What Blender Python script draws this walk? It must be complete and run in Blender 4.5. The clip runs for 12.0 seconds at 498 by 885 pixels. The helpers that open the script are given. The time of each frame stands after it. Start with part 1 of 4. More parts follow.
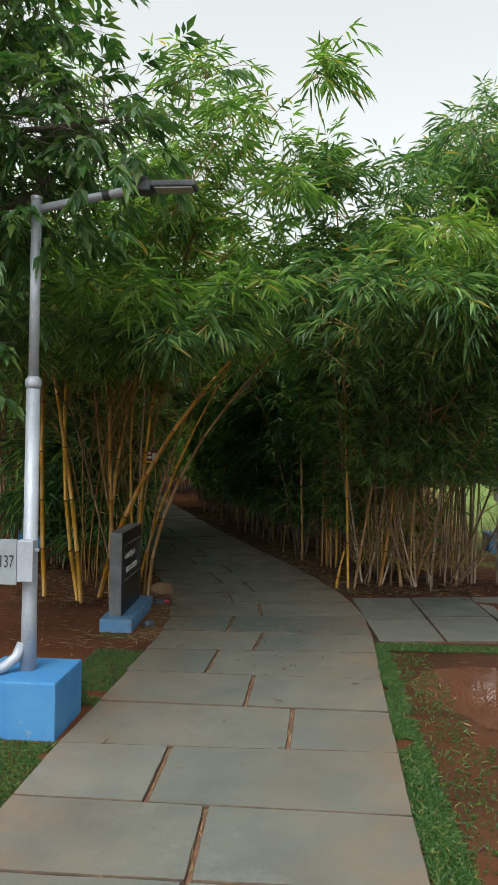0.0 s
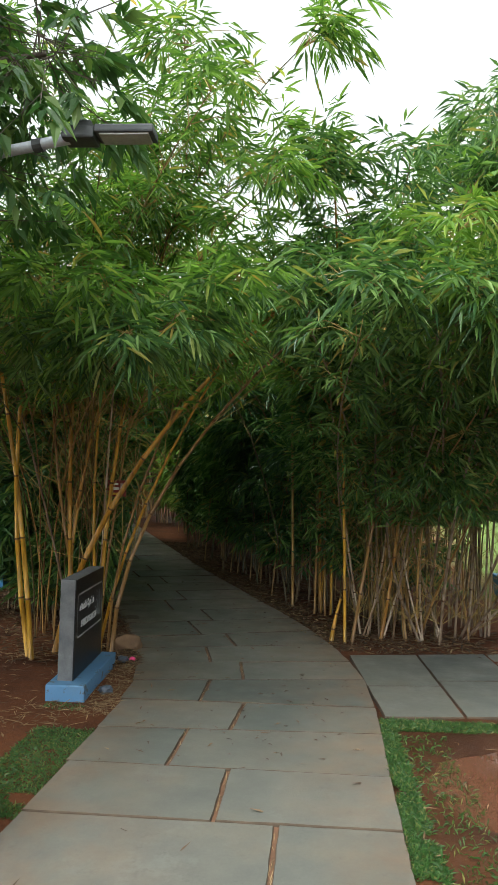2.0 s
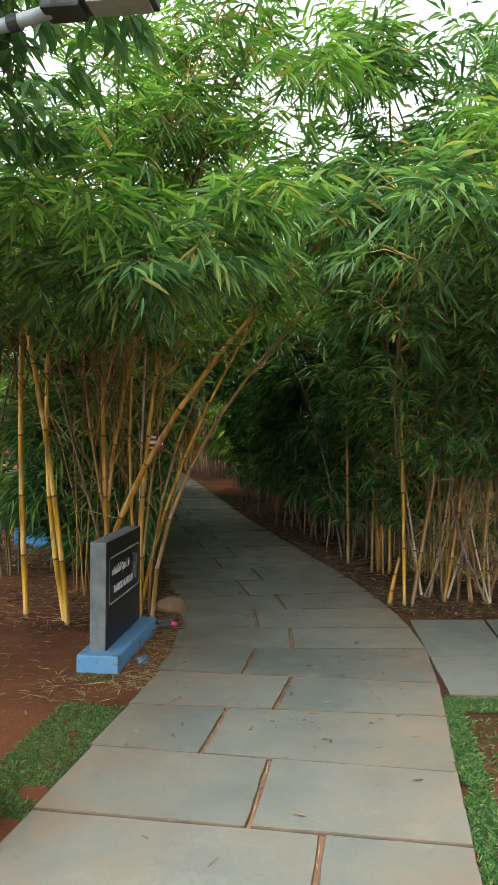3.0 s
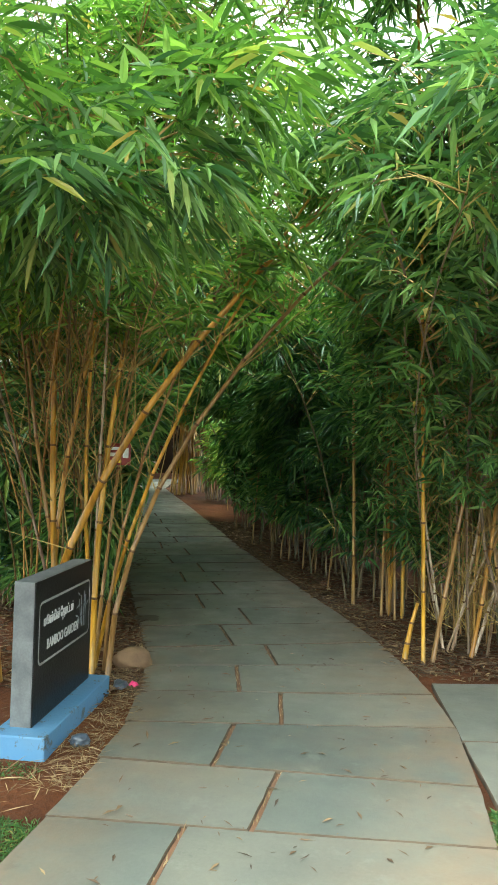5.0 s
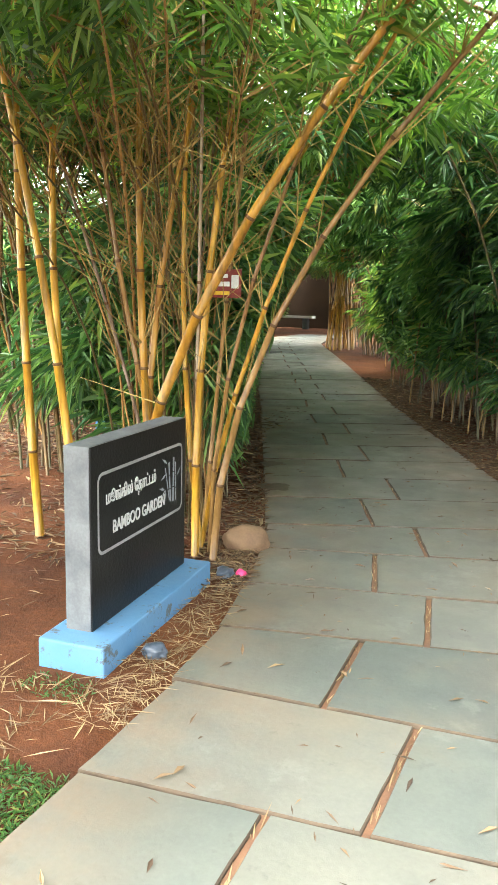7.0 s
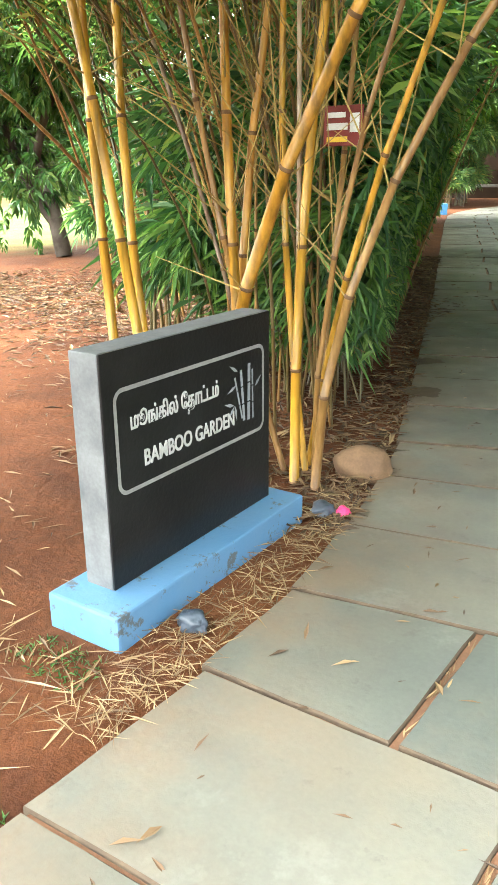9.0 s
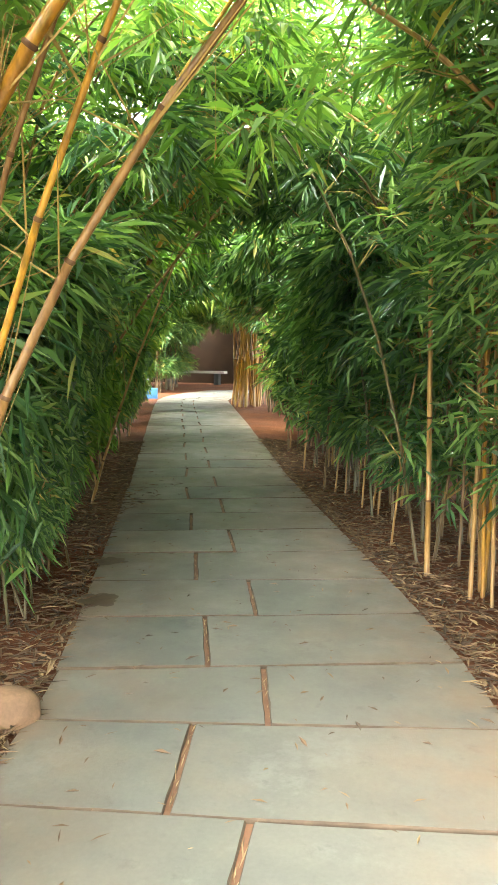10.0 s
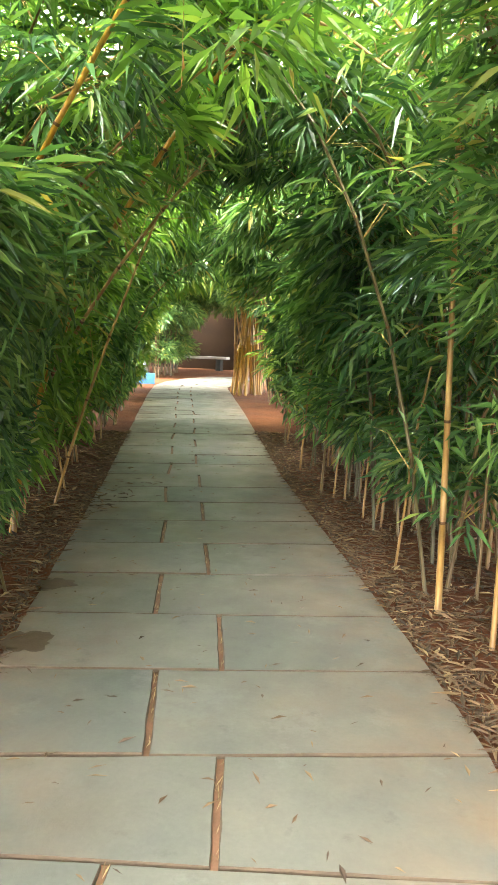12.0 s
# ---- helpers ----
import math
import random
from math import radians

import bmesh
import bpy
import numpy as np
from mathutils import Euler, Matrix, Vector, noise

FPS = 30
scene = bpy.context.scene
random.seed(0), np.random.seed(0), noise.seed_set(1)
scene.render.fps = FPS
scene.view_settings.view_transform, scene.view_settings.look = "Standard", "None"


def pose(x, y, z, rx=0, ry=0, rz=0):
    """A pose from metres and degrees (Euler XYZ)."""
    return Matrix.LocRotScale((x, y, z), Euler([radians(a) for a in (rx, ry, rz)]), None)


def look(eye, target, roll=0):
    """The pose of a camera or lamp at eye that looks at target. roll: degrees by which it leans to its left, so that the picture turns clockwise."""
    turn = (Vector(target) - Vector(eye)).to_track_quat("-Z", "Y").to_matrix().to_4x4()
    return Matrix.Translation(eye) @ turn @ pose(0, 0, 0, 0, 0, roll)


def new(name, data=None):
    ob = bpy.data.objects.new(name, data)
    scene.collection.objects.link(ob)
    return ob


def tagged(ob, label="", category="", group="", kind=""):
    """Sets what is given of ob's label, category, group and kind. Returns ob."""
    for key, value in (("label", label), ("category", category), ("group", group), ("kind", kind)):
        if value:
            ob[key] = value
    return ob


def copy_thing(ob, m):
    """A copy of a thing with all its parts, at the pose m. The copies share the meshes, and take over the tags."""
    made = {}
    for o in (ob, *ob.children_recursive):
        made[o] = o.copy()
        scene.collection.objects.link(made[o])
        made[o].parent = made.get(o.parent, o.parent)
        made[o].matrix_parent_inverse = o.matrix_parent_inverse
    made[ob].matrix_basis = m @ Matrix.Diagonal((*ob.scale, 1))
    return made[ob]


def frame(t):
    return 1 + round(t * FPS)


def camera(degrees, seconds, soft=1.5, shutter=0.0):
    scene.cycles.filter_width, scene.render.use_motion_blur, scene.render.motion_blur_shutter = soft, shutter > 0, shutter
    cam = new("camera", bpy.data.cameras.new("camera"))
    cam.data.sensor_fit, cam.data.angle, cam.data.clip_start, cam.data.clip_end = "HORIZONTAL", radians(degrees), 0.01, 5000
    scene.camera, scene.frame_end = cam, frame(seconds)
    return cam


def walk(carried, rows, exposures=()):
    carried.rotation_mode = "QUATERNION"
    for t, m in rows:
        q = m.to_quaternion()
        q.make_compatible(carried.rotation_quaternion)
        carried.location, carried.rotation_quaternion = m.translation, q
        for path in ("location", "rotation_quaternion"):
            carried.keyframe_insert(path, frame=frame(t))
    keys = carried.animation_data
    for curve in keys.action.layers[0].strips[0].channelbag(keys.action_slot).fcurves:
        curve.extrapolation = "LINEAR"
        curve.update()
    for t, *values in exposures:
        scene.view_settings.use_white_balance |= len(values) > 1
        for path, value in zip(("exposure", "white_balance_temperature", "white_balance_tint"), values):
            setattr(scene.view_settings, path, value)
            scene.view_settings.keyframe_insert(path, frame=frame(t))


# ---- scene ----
cam = camera(36.5, 12.0, soft=0.6)
EXPOSURES = [(0.0, -0.9, 6350, 6), (1.0, -0.8, 6350, 6), (2.5, -0.22, 6300, 4), (3.2, 0.12, 6250, 3), (5.0, 0.8, 6200, -7), (5.6, 1.25, 6250, -5), (6.2, 1.46, 6350, -1), (7.5, 1.85, 6450, 6), (9.5, 1.95, 6450, 3), (10.0, 2.32, 6850, 7), (10.5, 2.4, 6850, 7), (11.0, 2.48, 6900, 9), (12.0, 2.6, 6950, 9)]
PATH = [
    (0, (0.794, 0.748, 1.561), (0.635, 2.741, 1.576), 0.9),
    (0.5, (0.773, 1.0, 1.558), (0.697, 2.998, 1.567), 0.8),
    (1, (0.787, 1.218, 1.565), (0.643, 3.213, 1.605), -0.3),
    (1.5, (0.835, 1.543, 1.55), (0.618, 3.531, 1.581), 1.4),
    (2, (0.8, 1.799, 1.562), (0.658, 3.791, 1.66), 1.5),
    (2.5, (0.791, 2.095, 1.551), (0.626, 4.087, 1.49), 0.2),
    (3, (0.85, 2.398, 1.566), (0.556, 4.376, 1.531), 0.6),
    (3.2, (0.853, 2.533, 1.525), (0.578, 4.513, 1.468), 0.9),
    (4.8, (0.795, 3.527, 1.472), (0.445, 5.494, 1.552), 0.8),
    (5, (0.787, 3.621, 1.469), (0.485, 5.597, 1.503), 1.7),
    (5.5, (0.698, 3.927, 1.452), (0.394, 5.903, 1.396), 0.7),
    (6, (0.694, 4.248, 1.374), (0.081, 6.14, 1.159), -0.3),
    (6.5, (0.751, 4.529, 1.368), (0.057, 6.372, 1.021), 1.1),
    (7, (0.698, 4.848, 1.319), (0.002, 6.69, 0.971), 1.4),
    (7.5, (0.69, 5.063, 1.325), (-0.137, 6.83, 0.887), 0.7),
    (7.7, (0.692, 5.183, 1.313), (-0.213, 6.893, 0.809), 2.2),
    (9.3, (0.681, 5.916, 1.239), (-0.423, 7.445, 0.573), -0.9),
    (9.4, (0.723, 5.963, 1.25), (-0.297, 7.564, 0.621), -1.6),
    (9.5, (0.743, 6.028, 1.269), (-0.214, 7.688, 0.696), 0.0),
    (10, (0.854, 6.257, 1.356), (0.331, 8.176, 1.152), 0.9),
    (10.5, (0.804, 6.469, 1.376), (0.486, 8.437, 1.208), 0.4),
    (11, (0.777, 6.655, 1.363), (0.368, 8.601, 1.152), -1.5),
    (11.5, (0.793, 6.92, 1.372), (0.216, 8.824, 1.169), 0.5),
    (12, (0.763, 7.155, 1.36), (0.229, 9.068, 1.12), 2.3),
]
walk(cam, [(t, look(eye, target, roll)) for t, eye, target, roll in PATH], EXPOSURES)

# ---- light ----

world = bpy.data.worlds.new("sky")
scene.world = world
world.use_nodes = True
wn, wl = world.node_tree.nodes, world.node_tree.links
sky = wn.new("ShaderNodeTexSky")
sky.sky_type, sky.sun_disc = "NISHITA", False
sky.sun_elevation, sky.sun_rotation, sky.dust_density = radians(56), radians(200), 6.0
pale = wn.new("ShaderNodeHueSaturation")
pale.inputs["Saturation"].default_value = 0.06
wl.new(sky.outputs["Color"], pale.inputs["Color"])
wl.new(pale.outputs["Color"], wn["Background"].inputs["Color"])
wn["Background"].inputs["Strength"].default_value = 0.63
sun_data = bpy.data.lights.new("sun", "SUN")
sun_data.energy, sun_data.angle, sun_data.color = 0.5, radians(40), (1.0, 0.96, 0.9)
sun = new("sun", sun_data)
sun.matrix_world = look((-2.4, -5.0, 8.2), (0, 0, 0))

# ---- materials ----


def material(name, rough=0.7, metal=0.0, spec=0.4):
    m = bpy.data.materials.new(name)
    m.use_nodes = True
    b = m.node_tree.nodes["Principled BSDF"]
    b.inputs["Roughness"].default_value, b.inputs["Metallic"].default_value = rough, metal
    b.inputs["Specular IOR Level"].default_value = spec
    return m, m.node_tree.nodes, m.node_tree.links, b


def ramp(nodes, links, fac, stops):
    r = nodes.new("ShaderNodeValToRGB")
    e = r.color_ramp.elements
    while len(e) < len(stops):
        e.new(0.5)
    for k, (p, c) in zip(e, stops):
        k.position, k.color = p, (*c, 1)
    links.new(fac, r.inputs["Fac"])
    return r.outputs["Color"]


def noise_tex(nodes, links, scale, detail=6, rough=0.55, coord="Object", warp=None):
    tc = nodes.new("ShaderNodeTexCoord")
    n = nodes.new("ShaderNodeTexNoise")
    n.inputs["Scale"].default_value, n.inputs["Detail"].default_value, n.inputs["Roughness"].default_value = scale, detail, rough
    if coord == "World":
        g = nodes.new("ShaderNodeNewGeometry")
        links.new(g.outputs["Position"], n.inputs["Vector"])
    elif warp:
        mp = nodes.new("ShaderNodeMapping")
        mp.inputs["Scale"].default_value = warp
        links.new(tc.outputs[coord], mp.inputs["Vector"])
        links.new(mp.outputs["Vector"], n.inputs["Vector"])
    else:
        links.new(tc.outputs[coord], n.inputs["Vector"])
    return n.outputs["Fac"]


def mix(nodes, links, fac, a, b, mode="MIX"):
    x = nodes.new("ShaderNodeMix")
    x.data_type, x.blend_type = "RGBA", mode
    for sock, v in (("Factor", fac), ("A", a), ("B", b)):
        i = next(k for k in x.inputs if k.name == sock and (k.type == "RGBA" or sock == "Factor") and k.enabled)
        if isinstance(v, (int, float)):
            i.default_value = v
        elif isinstance(v, tuple):
            i.default_value = (*v, 1)
        else:
            links.new(v, i)
    return next(k for k in x.outputs if k.type == "RGBA" and k.enabled)


def bump(nodes, links, bsdf, height, strength=0.3, dist=0.01):
    b = nodes.new("ShaderNodeBump")
    b.inputs["Strength"].default_value, b.inputs["Distance"].default_value = strength, dist
    links.new(height, b.inputs["Height"])
    links.new(b.outputs["Normal"], bsdf.inputs["Normal"])


def painted(name, colour, dirt, rough=0.6, metal=0.0, scale=6.0):
    """Paint or metal with stains and fine grain."""
    m, n, l, b = material(name, rough, metal)
    big = ramp(n, l, noise_tex(n, l, scale), [(0.35, colour), (0.75, dirt)])
    grain = ramp(n, l, noise_tex(n, l, 90, 3), [(0.3, (0.82, 0.82, 0.82)), (0.7, (1, 1, 1))])
    l.new(mix(n, l, 1.0, big, grain, "MULTIPLY"), b.inputs["Base Color"])
    bump(n, l, b, noise_tex(n, l, 60, 4), 0.25, 0.004)
    return m


def leaf_material(name, stops, through_light=0.35, rough=0.42):
    """Leaf blades: each its own shade of green, some light passing through."""
    m, n, l, b = material(name, rough, 0, 0.5)
    g = n.new("ShaderNodeNewGeometry")
    c = ramp(n, l, g.outputs["Random Per Island"], stops)
    l.new(c, b.inputs["Base Color"])
    t = n.new("ShaderNodeBsdfTranslucent")
    l.new(mix(n, l, 1.0, c, (1.2, 1.3, 0.72), "MULTIPLY"), t.inputs["Color"])
    s = n.new("ShaderNodeMixShader")
    s.inputs["Fac"].default_value = through_light
    l.new(b.outputs["BSDF"], s.inputs[1])
    l.new(t.outputs["BSDF"], s.inputs[2])
    l.new(s.outputs["Shader"], n["Material Output"].inputs["Surface"])
    return m


LEAF = leaf_material("bamboo_leaf", [(0.0, (0.032, 0.085, 0.032)), (0.4, (0.078, 0.168, 0.05)), (0.8, (0.155, 0.27, 0.078)), (0.96, (0.25, 0.38, 0.13)), (1.0, (0.42, 0.3, 0.08))], 0.47, 0.4)
LEAF_WARM = leaf_material("warm_bamboo_leaf", [(0.0, (0.055, 0.125, 0.028)), (0.45, (0.115, 0.22, 0.048)), (0.85, (0.205, 0.34, 0.075)), (0.97, (0.29, 0.39, 0.09)), (1.0, (0.45, 0.3, 0.08))], 0.6, 0.32)
# darker copy of the bamboo leaf: shade inside the clumps sits in its colour
LEAF_SHADED = leaf_material("shaded_bamboo_leaf", [(0.0, (0.02, 0.066, 0.026)), (0.6, (0.062, 0.148, 0.047)), (0.93, (0.145, 0.26, 0.072)), (1.0, (0.26, 0.33, 0.09))], 0.36, 0.33)
LEAF_LIME = leaf_material("lime_bamboo_leaf", [(0.0, (0.085, 0.19, 0.03)), (0.7, (0.18, 0.31, 0.05)), (1.0, (0.34, 0.38, 0.08))], 0.4)
LEAF_BROAD = leaf_material("broad_leaf", [(0.0, (0.035, 0.095, 0.03)), (0.7, (0.08, 0.165, 0.045)), (1.0, (0.16, 0.24, 0.07))], 0.48)
GRASS = leaf_material("grass_blade", [(0.0, (0.022, 0.065, 0.016)), (0.8, (0.06, 0.135, 0.03)), (1.0, (0.2, 0.19, 0.06))], 0.3)
STRAW = leaf_material("dry_straw", [(0.0, (0.085, 0.048, 0.023)), (0.5, (0.18, 0.112, 0.053)), (1.0, (0.36, 0.255, 0.135))], 0.1, 0.7)
LITTER = leaf_material("dry_leaf", [(0.0, (0.035, 0.02, 0.011)), (0.6, (0.1, 0.058, 0.029)), (0.93, (0.18, 0.115, 0.058)), (1.0, (0.3, 0.21, 0.11))], 0.1, 0.8)


def culm_material(name, low, high, streak):
    m, n, l, b = material(name, 0.38, 0, 0.5)
    o = n.new("ShaderNodeObjectInfo")
    base = ramp(n, l, o.outputs["Random"], [(0.0, low), (1.0, high)])
    st = ramp(n, l, noise_tex(n, l, 4.0, 5, warp=(9, 9, 0.8)), [(0.42, (1, 1, 1)), (0.66, streak)])
    blot = ramp(n, l, noise_tex(n, l, 7.0, 8, 0.7, warp=(2, 2, 0.6)), [(0.38, (1.12, 1.1, 1.0)), (0.56, (0.85, 0.78, 0.7)), (0.72, (0.45, 0.36, 0.3))])
    l.new(mix(n, l, 1.0, mix(n, l, 1.0, base, st, "MULTIPLY"), blot, "MULTIPLY"), b.inputs["Base Color"])
    bump(n, l, b, noise_tex(n, l, 30, 3, warp=(6, 6, 0.6)), 0.12, 0.003)
    return m


CULM_GOLD = culm_material("golden_culm", (0.36, 0.18, 0.02), (0.52, 0.29, 0.03), (0.45, 0.5, 0.35))
CULM_ORANGE = culm_material("orange_culm", (0.33, 0.165, 0.035), (0.46, 0.25, 0.05), (0.6, 0.55, 0.45))
CULM_TAN = culm_material("tan_culm", (0.22, 0.125, 0.042), (0.4, 0.25, 0.09), (0.6, 0.55, 0.45))
CULM_PALE = culm_material("pale_culm", (0.16, 0.12, 0.09), (0.5, 0.42, 0.34), (0.5, 0.38, 0.3))
CULM_GREEN = culm_material("green_culm", (0.06, 0.06, 0.025), (0.16, 0.1, 0.04), (0.6, 0.6, 0.4))
NODE = painted("culm_node", (0.08, 0.04, 0.018), (0.17, 0.09, 0.035), 0.8, 0, 20)
TWIG = painted("twig", (0.34, 0.235, 0.07), (0.2, 0.14, 0.045), 0.75, 0, 3)
BARK = painted("bark", (0.06, 0.045, 0.035), (0.14, 0.12, 0.1), 0.9, 0, 5)
def worn(name, colour, dirt, chip, bare=0.63):
    """Weathered paint on concrete: stains, and chips down to the grey."""
    m, n, l, b = material(name, 0.68)
    c = ramp(n, l, noise_tex(n, l, 5, 7), [(0.3, colour), (0.75, dirt)])
    f = ramp(n, l, noise_tex(n, l, 11, 9, 0.72), [(bare, (0, 0, 0)), (bare + 0.04, (1, 1, 1))])
    l.new(mix(n, l, f, c, chip), b.inputs["Base Color"])
    bump(n, l, b, noise_tex(n, l, 40, 6), 0.4, 0.006)
    return m


BLUE = worn("blue_paint", (0.032, 0.15, 0.35), (0.06, 0.2, 0.37), (0.16, 0.22, 0.27))
PALE_BLUE = worn("pale_blue_paint", (0.066, 0.175, 0.32), (0.09, 0.18, 0.29), (0.07, 0.085, 0.095), 0.57)
STEEL = painted("galvanised_steel", (0.42, 0.45, 0.5), (0.32, 0.34, 0.38), 0.5, 0.35, 5)
PLATE = painted("grey_plate", (0.3, 0.33, 0.36), (0.22, 0.24, 0.26), 0.55, 0.2, 5)
DARK = painted("dark_casting", (0.035, 0.04, 0.045), (0.07, 0.075, 0.08), 0.5, 0.2, 8)
LENS = painted("lamp_lens", (0.35, 0.36, 0.34), (0.25, 0.26, 0.24), 0.25, 0, 8)
BLACK = painted("black_granite", (0.007, 0.0075, 0.008), (0.016, 0.0165, 0.017), 0.3, 0, 4)
BLACK.node_tree.nodes["Principled BSDF"].inputs["Specular IOR Level"].default_value = 0.22
SLAB_EDGE = painted("grey_granite", (0.14, 0.145, 0.15), (0.075, 0.08, 0.085), 0.75, 0, 9)
SILVER = painted("silver_paint", (0.5, 0.5, 0.5), (0.36, 0.36, 0.36), 0.5, 0, 9)
INK = painted("black_ink", (0.015, 0.015, 0.015), (0.03, 0.03, 0.03), 0.6, 0, 9)
WHITE = painted("white_paint", (0.75, 0.75, 0.73), (0.55, 0.53, 0.5), 0.6, 0, 6)
RED = painted("maroon_board", (0.2, 0.02, 0.015), (0.12, 0.015, 0.012), 0.5, 0, 8)
YELLOW = painted("yellow_paint", (0.7, 0.45, 0.03), (0.55, 0.35, 0.03), 0.5, 0, 8)
ROCK = painted("boulder_stone", (0.2, 0.12, 0.065), (0.1, 0.06, 0.036), 0.9, 0, 7)
PINK = painted("pink_plastic", (0.75, 0.05, 0.2), (0.6, 0.04, 0.15), 0.5, 0, 9)
PLASTIC = painted("grey_plastic_bag", (0.055, 0.07, 0.095), (0.035, 0.045, 0.06), 0.35, 0, 20)
# near-black brown with hardly any gloss: the end wall's shade is in the colour
WALLDARK = painted("shaded_brown_wall", (0.024, 0.014, 0.008), (0.014, 0.009, 0.006), 0.9, 0, 1.2)
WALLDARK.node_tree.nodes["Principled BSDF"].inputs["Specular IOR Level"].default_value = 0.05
CONCRETE = painted("pale_concrete", (0.55, 0.53, 0.5), (0.42, 0.4, 0.37), 0.8, 0, 2)
CLAY = painted("joint_clay", (0.2, 0.1, 0.055), (0.12, 0.062, 0.036), 0.95, 0, 8)

STAIN = painted("damp_dirt", (0.055, 0.036, 0.02), (0.085, 0.058, 0.034), 0.6, 0, 12)
EDGE_DIRT = painted("dirty_slab_edge", (0.05, 0.035, 0.023), (0.1, 0.07, 0.045), 0.95, 0, 9)

# paving stone: grey-green slate, dusted with red soil
STONE, n, l, b = material("paving_stone", 0.55, 0, 0.35)
oi = n.new("ShaderNodeObjectInfo")
tone = ramp(n, l, oi.outputs["Random"], [(0.0, (0.08, 0.087, 0.079)), (0.4, (0.102, 0.106, 0.093)), (0.75, (0.116, 0.113, 0.096)), (1.0, (0.13, 0.131, 0.116))])
cloud = ramp(n, l, noise_tex(n, l, 2.2, 7, 0.6, "World"), [(0.28, (0.76, 0.8, 0.82)), (0.5, (0.97, 0.98, 0.97)), (0.72, (1.15, 1.12, 1.06))])
fine = ramp(n, l, noise_tex(n, l, 60, 4, 0.6, "World"), [(0.25, (0.9, 0.9, 0.9)), (0.75, (1.05, 1.05, 1.05))])
dust = ramp(n, l, noise_tex(n, l, 1.1, 8, 0.65, "World"), [(0.56, (0, 0, 0)), (0.78, (0.45, 0.45, 0.45))])
c1 = mix(n, l, 1.0, mix(n, l, 1.0, tone, cloud, "MULTIPLY"), fine, "MULTIPLY")
scuff = ramp(n, l, noise_tex(n, l, 1.6, 9, 0.75, "World"), [(0.56, (0, 0, 0)), (0.62, (0.4, 0.4, 0.4)), (0.66, (0, 0, 0))])
c1 = mix(n, l, scuff, c1, (0.16, 0.162, 0.145))
spot = ramp(n, l, noise_tex(n, l, 9, 6, 0.7, "World"), [(0.3, (0.55, 0.55, 0.55)), (0.4, (0, 0, 0))])
c1 = mix(n, l, spot, c1, (0.06, 0.062, 0.052))
c2 = mix(n, l, dust, c1, (0.135, 0.098, 0.062))
st = n.new("ShaderNodeAttribute")
st.attribute_name = "stain"
sm = n.new("ShaderNodeMath")
sm.operation = "MULTIPLY"
l.new(ramp(n, l, st.outputs["Fac"], [(0.36, (0, 0, 0)), (1.0, (0.52, 0.52, 0.52))]), sm.inputs[0])
l.new(ramp(n, l, noise_tex(n, l, 3.5, 7, 0.65, "World"), [(0.36, (0.1, 0.1, 0.1)), (0.62, (1, 1, 1))]), sm.inputs[1])
l.new(mix(n, l, sm.outputs["Value"], c2, (0.165, 0.1, 0.055)), b.inputs["Base Color"])
bump(n, l, b, noise_tex(n, l, 9, 9, 0.66, "World"), 0.45, 0.006)
l.new(ramp(n, l, noise_tex(n, l, 3, 5, 0.6, "World"), [(0.3, (0.42, 0.42, 0.42)), (0.7, (0.7, 0.7, 0.7))]), b.inputs["Roughness"])

# red soil, passing into lawn away from the walk
SOIL, n, l, b = material("red_soil", 0.93, 0, 0.2)
soil = ramp(n, l, noise_tex(n, l, 0.9, 9, 0.65, "World"), [(0.3, (0.05, 0.016, 0.0065)), (0.55, (0.112, 0.038, 0.013)), (0.8, (0.175, 0.069, 0.025))])
grit = ramp(n, l, noise_tex(n, l, 35, 5, 0.7, "World"), [(0.3, (0.7, 0.7, 0.7)), (0.7, (1.1, 1.1, 1.1))])
lawn = ramp(n, l, noise_tex(n, l, 1.5, 6, 0.6, "World"), [(0.3, (0.065, 0.115, 0.025)), (0.7, (0.135, 0.185, 0.042))])
at = n.new("ShaderNodeAttribute")
at.attribute_name = "lawn"
dp = n.new("ShaderNodeAttribute")
dp.attribute_name = "damp"
earth = mix(n, l, dp.outputs["Fac"], mix(n, l, 1.0, soil, grit, "MULTIPLY"), mix(n, l, 1.0, soil, (0.5, 0.55, 0.62), "MULTIPLY"))
l.new(mix(n, l, at.outputs["Fac"], earth, lawn), b.inputs["Base Color"])
l.new(ramp(n, l, dp.outputs["Fac"], [(0.0, (0.93, 0.93, 0.93)), (1.0, (0.5, 0.5, 0.5))]), b.inputs["Roughness"])
bump(n, l, b, noise_tex(n, l, 18, 8, 0.7, "World"), 0.7, 0.03)

MUD, n, l, b = material("puddle_water", 0.04, 0, 0.5)
l.new(ramp(n, l, noise_tex(n, l, 2.5, 6, 0.6, "World"), [(0.35, (0.085, 0.036, 0.02)), (0.7, (0.12, 0.052, 0.03))]), b.inputs["Base Color"])
l.new(ramp(n, l, noise_tex(n, l, 2.0, 5, 0.6, "World"), [(0.5, (0.02, 0.02, 0.02)), (0.66, (0.3, 0.3, 0.3))]), b.inputs["Roughness"])

# ---- geometry helpers ----
rng = np.random.default_rng(7)


def link_mesh(name, me, mats, parent=None, label="", smooth=False):
    for m in (mats if isinstance(mats, (list, tuple)) else [mats]):
        me.materials.append(m)
    me.polygons.foreach_set("use_smooth", np.full(len(me.polygons), smooth, dtype=bool))
    ob = new(name, me)
    if parent:
        ob.parent = parent
    if label:
        ob["label"] = label
    return ob


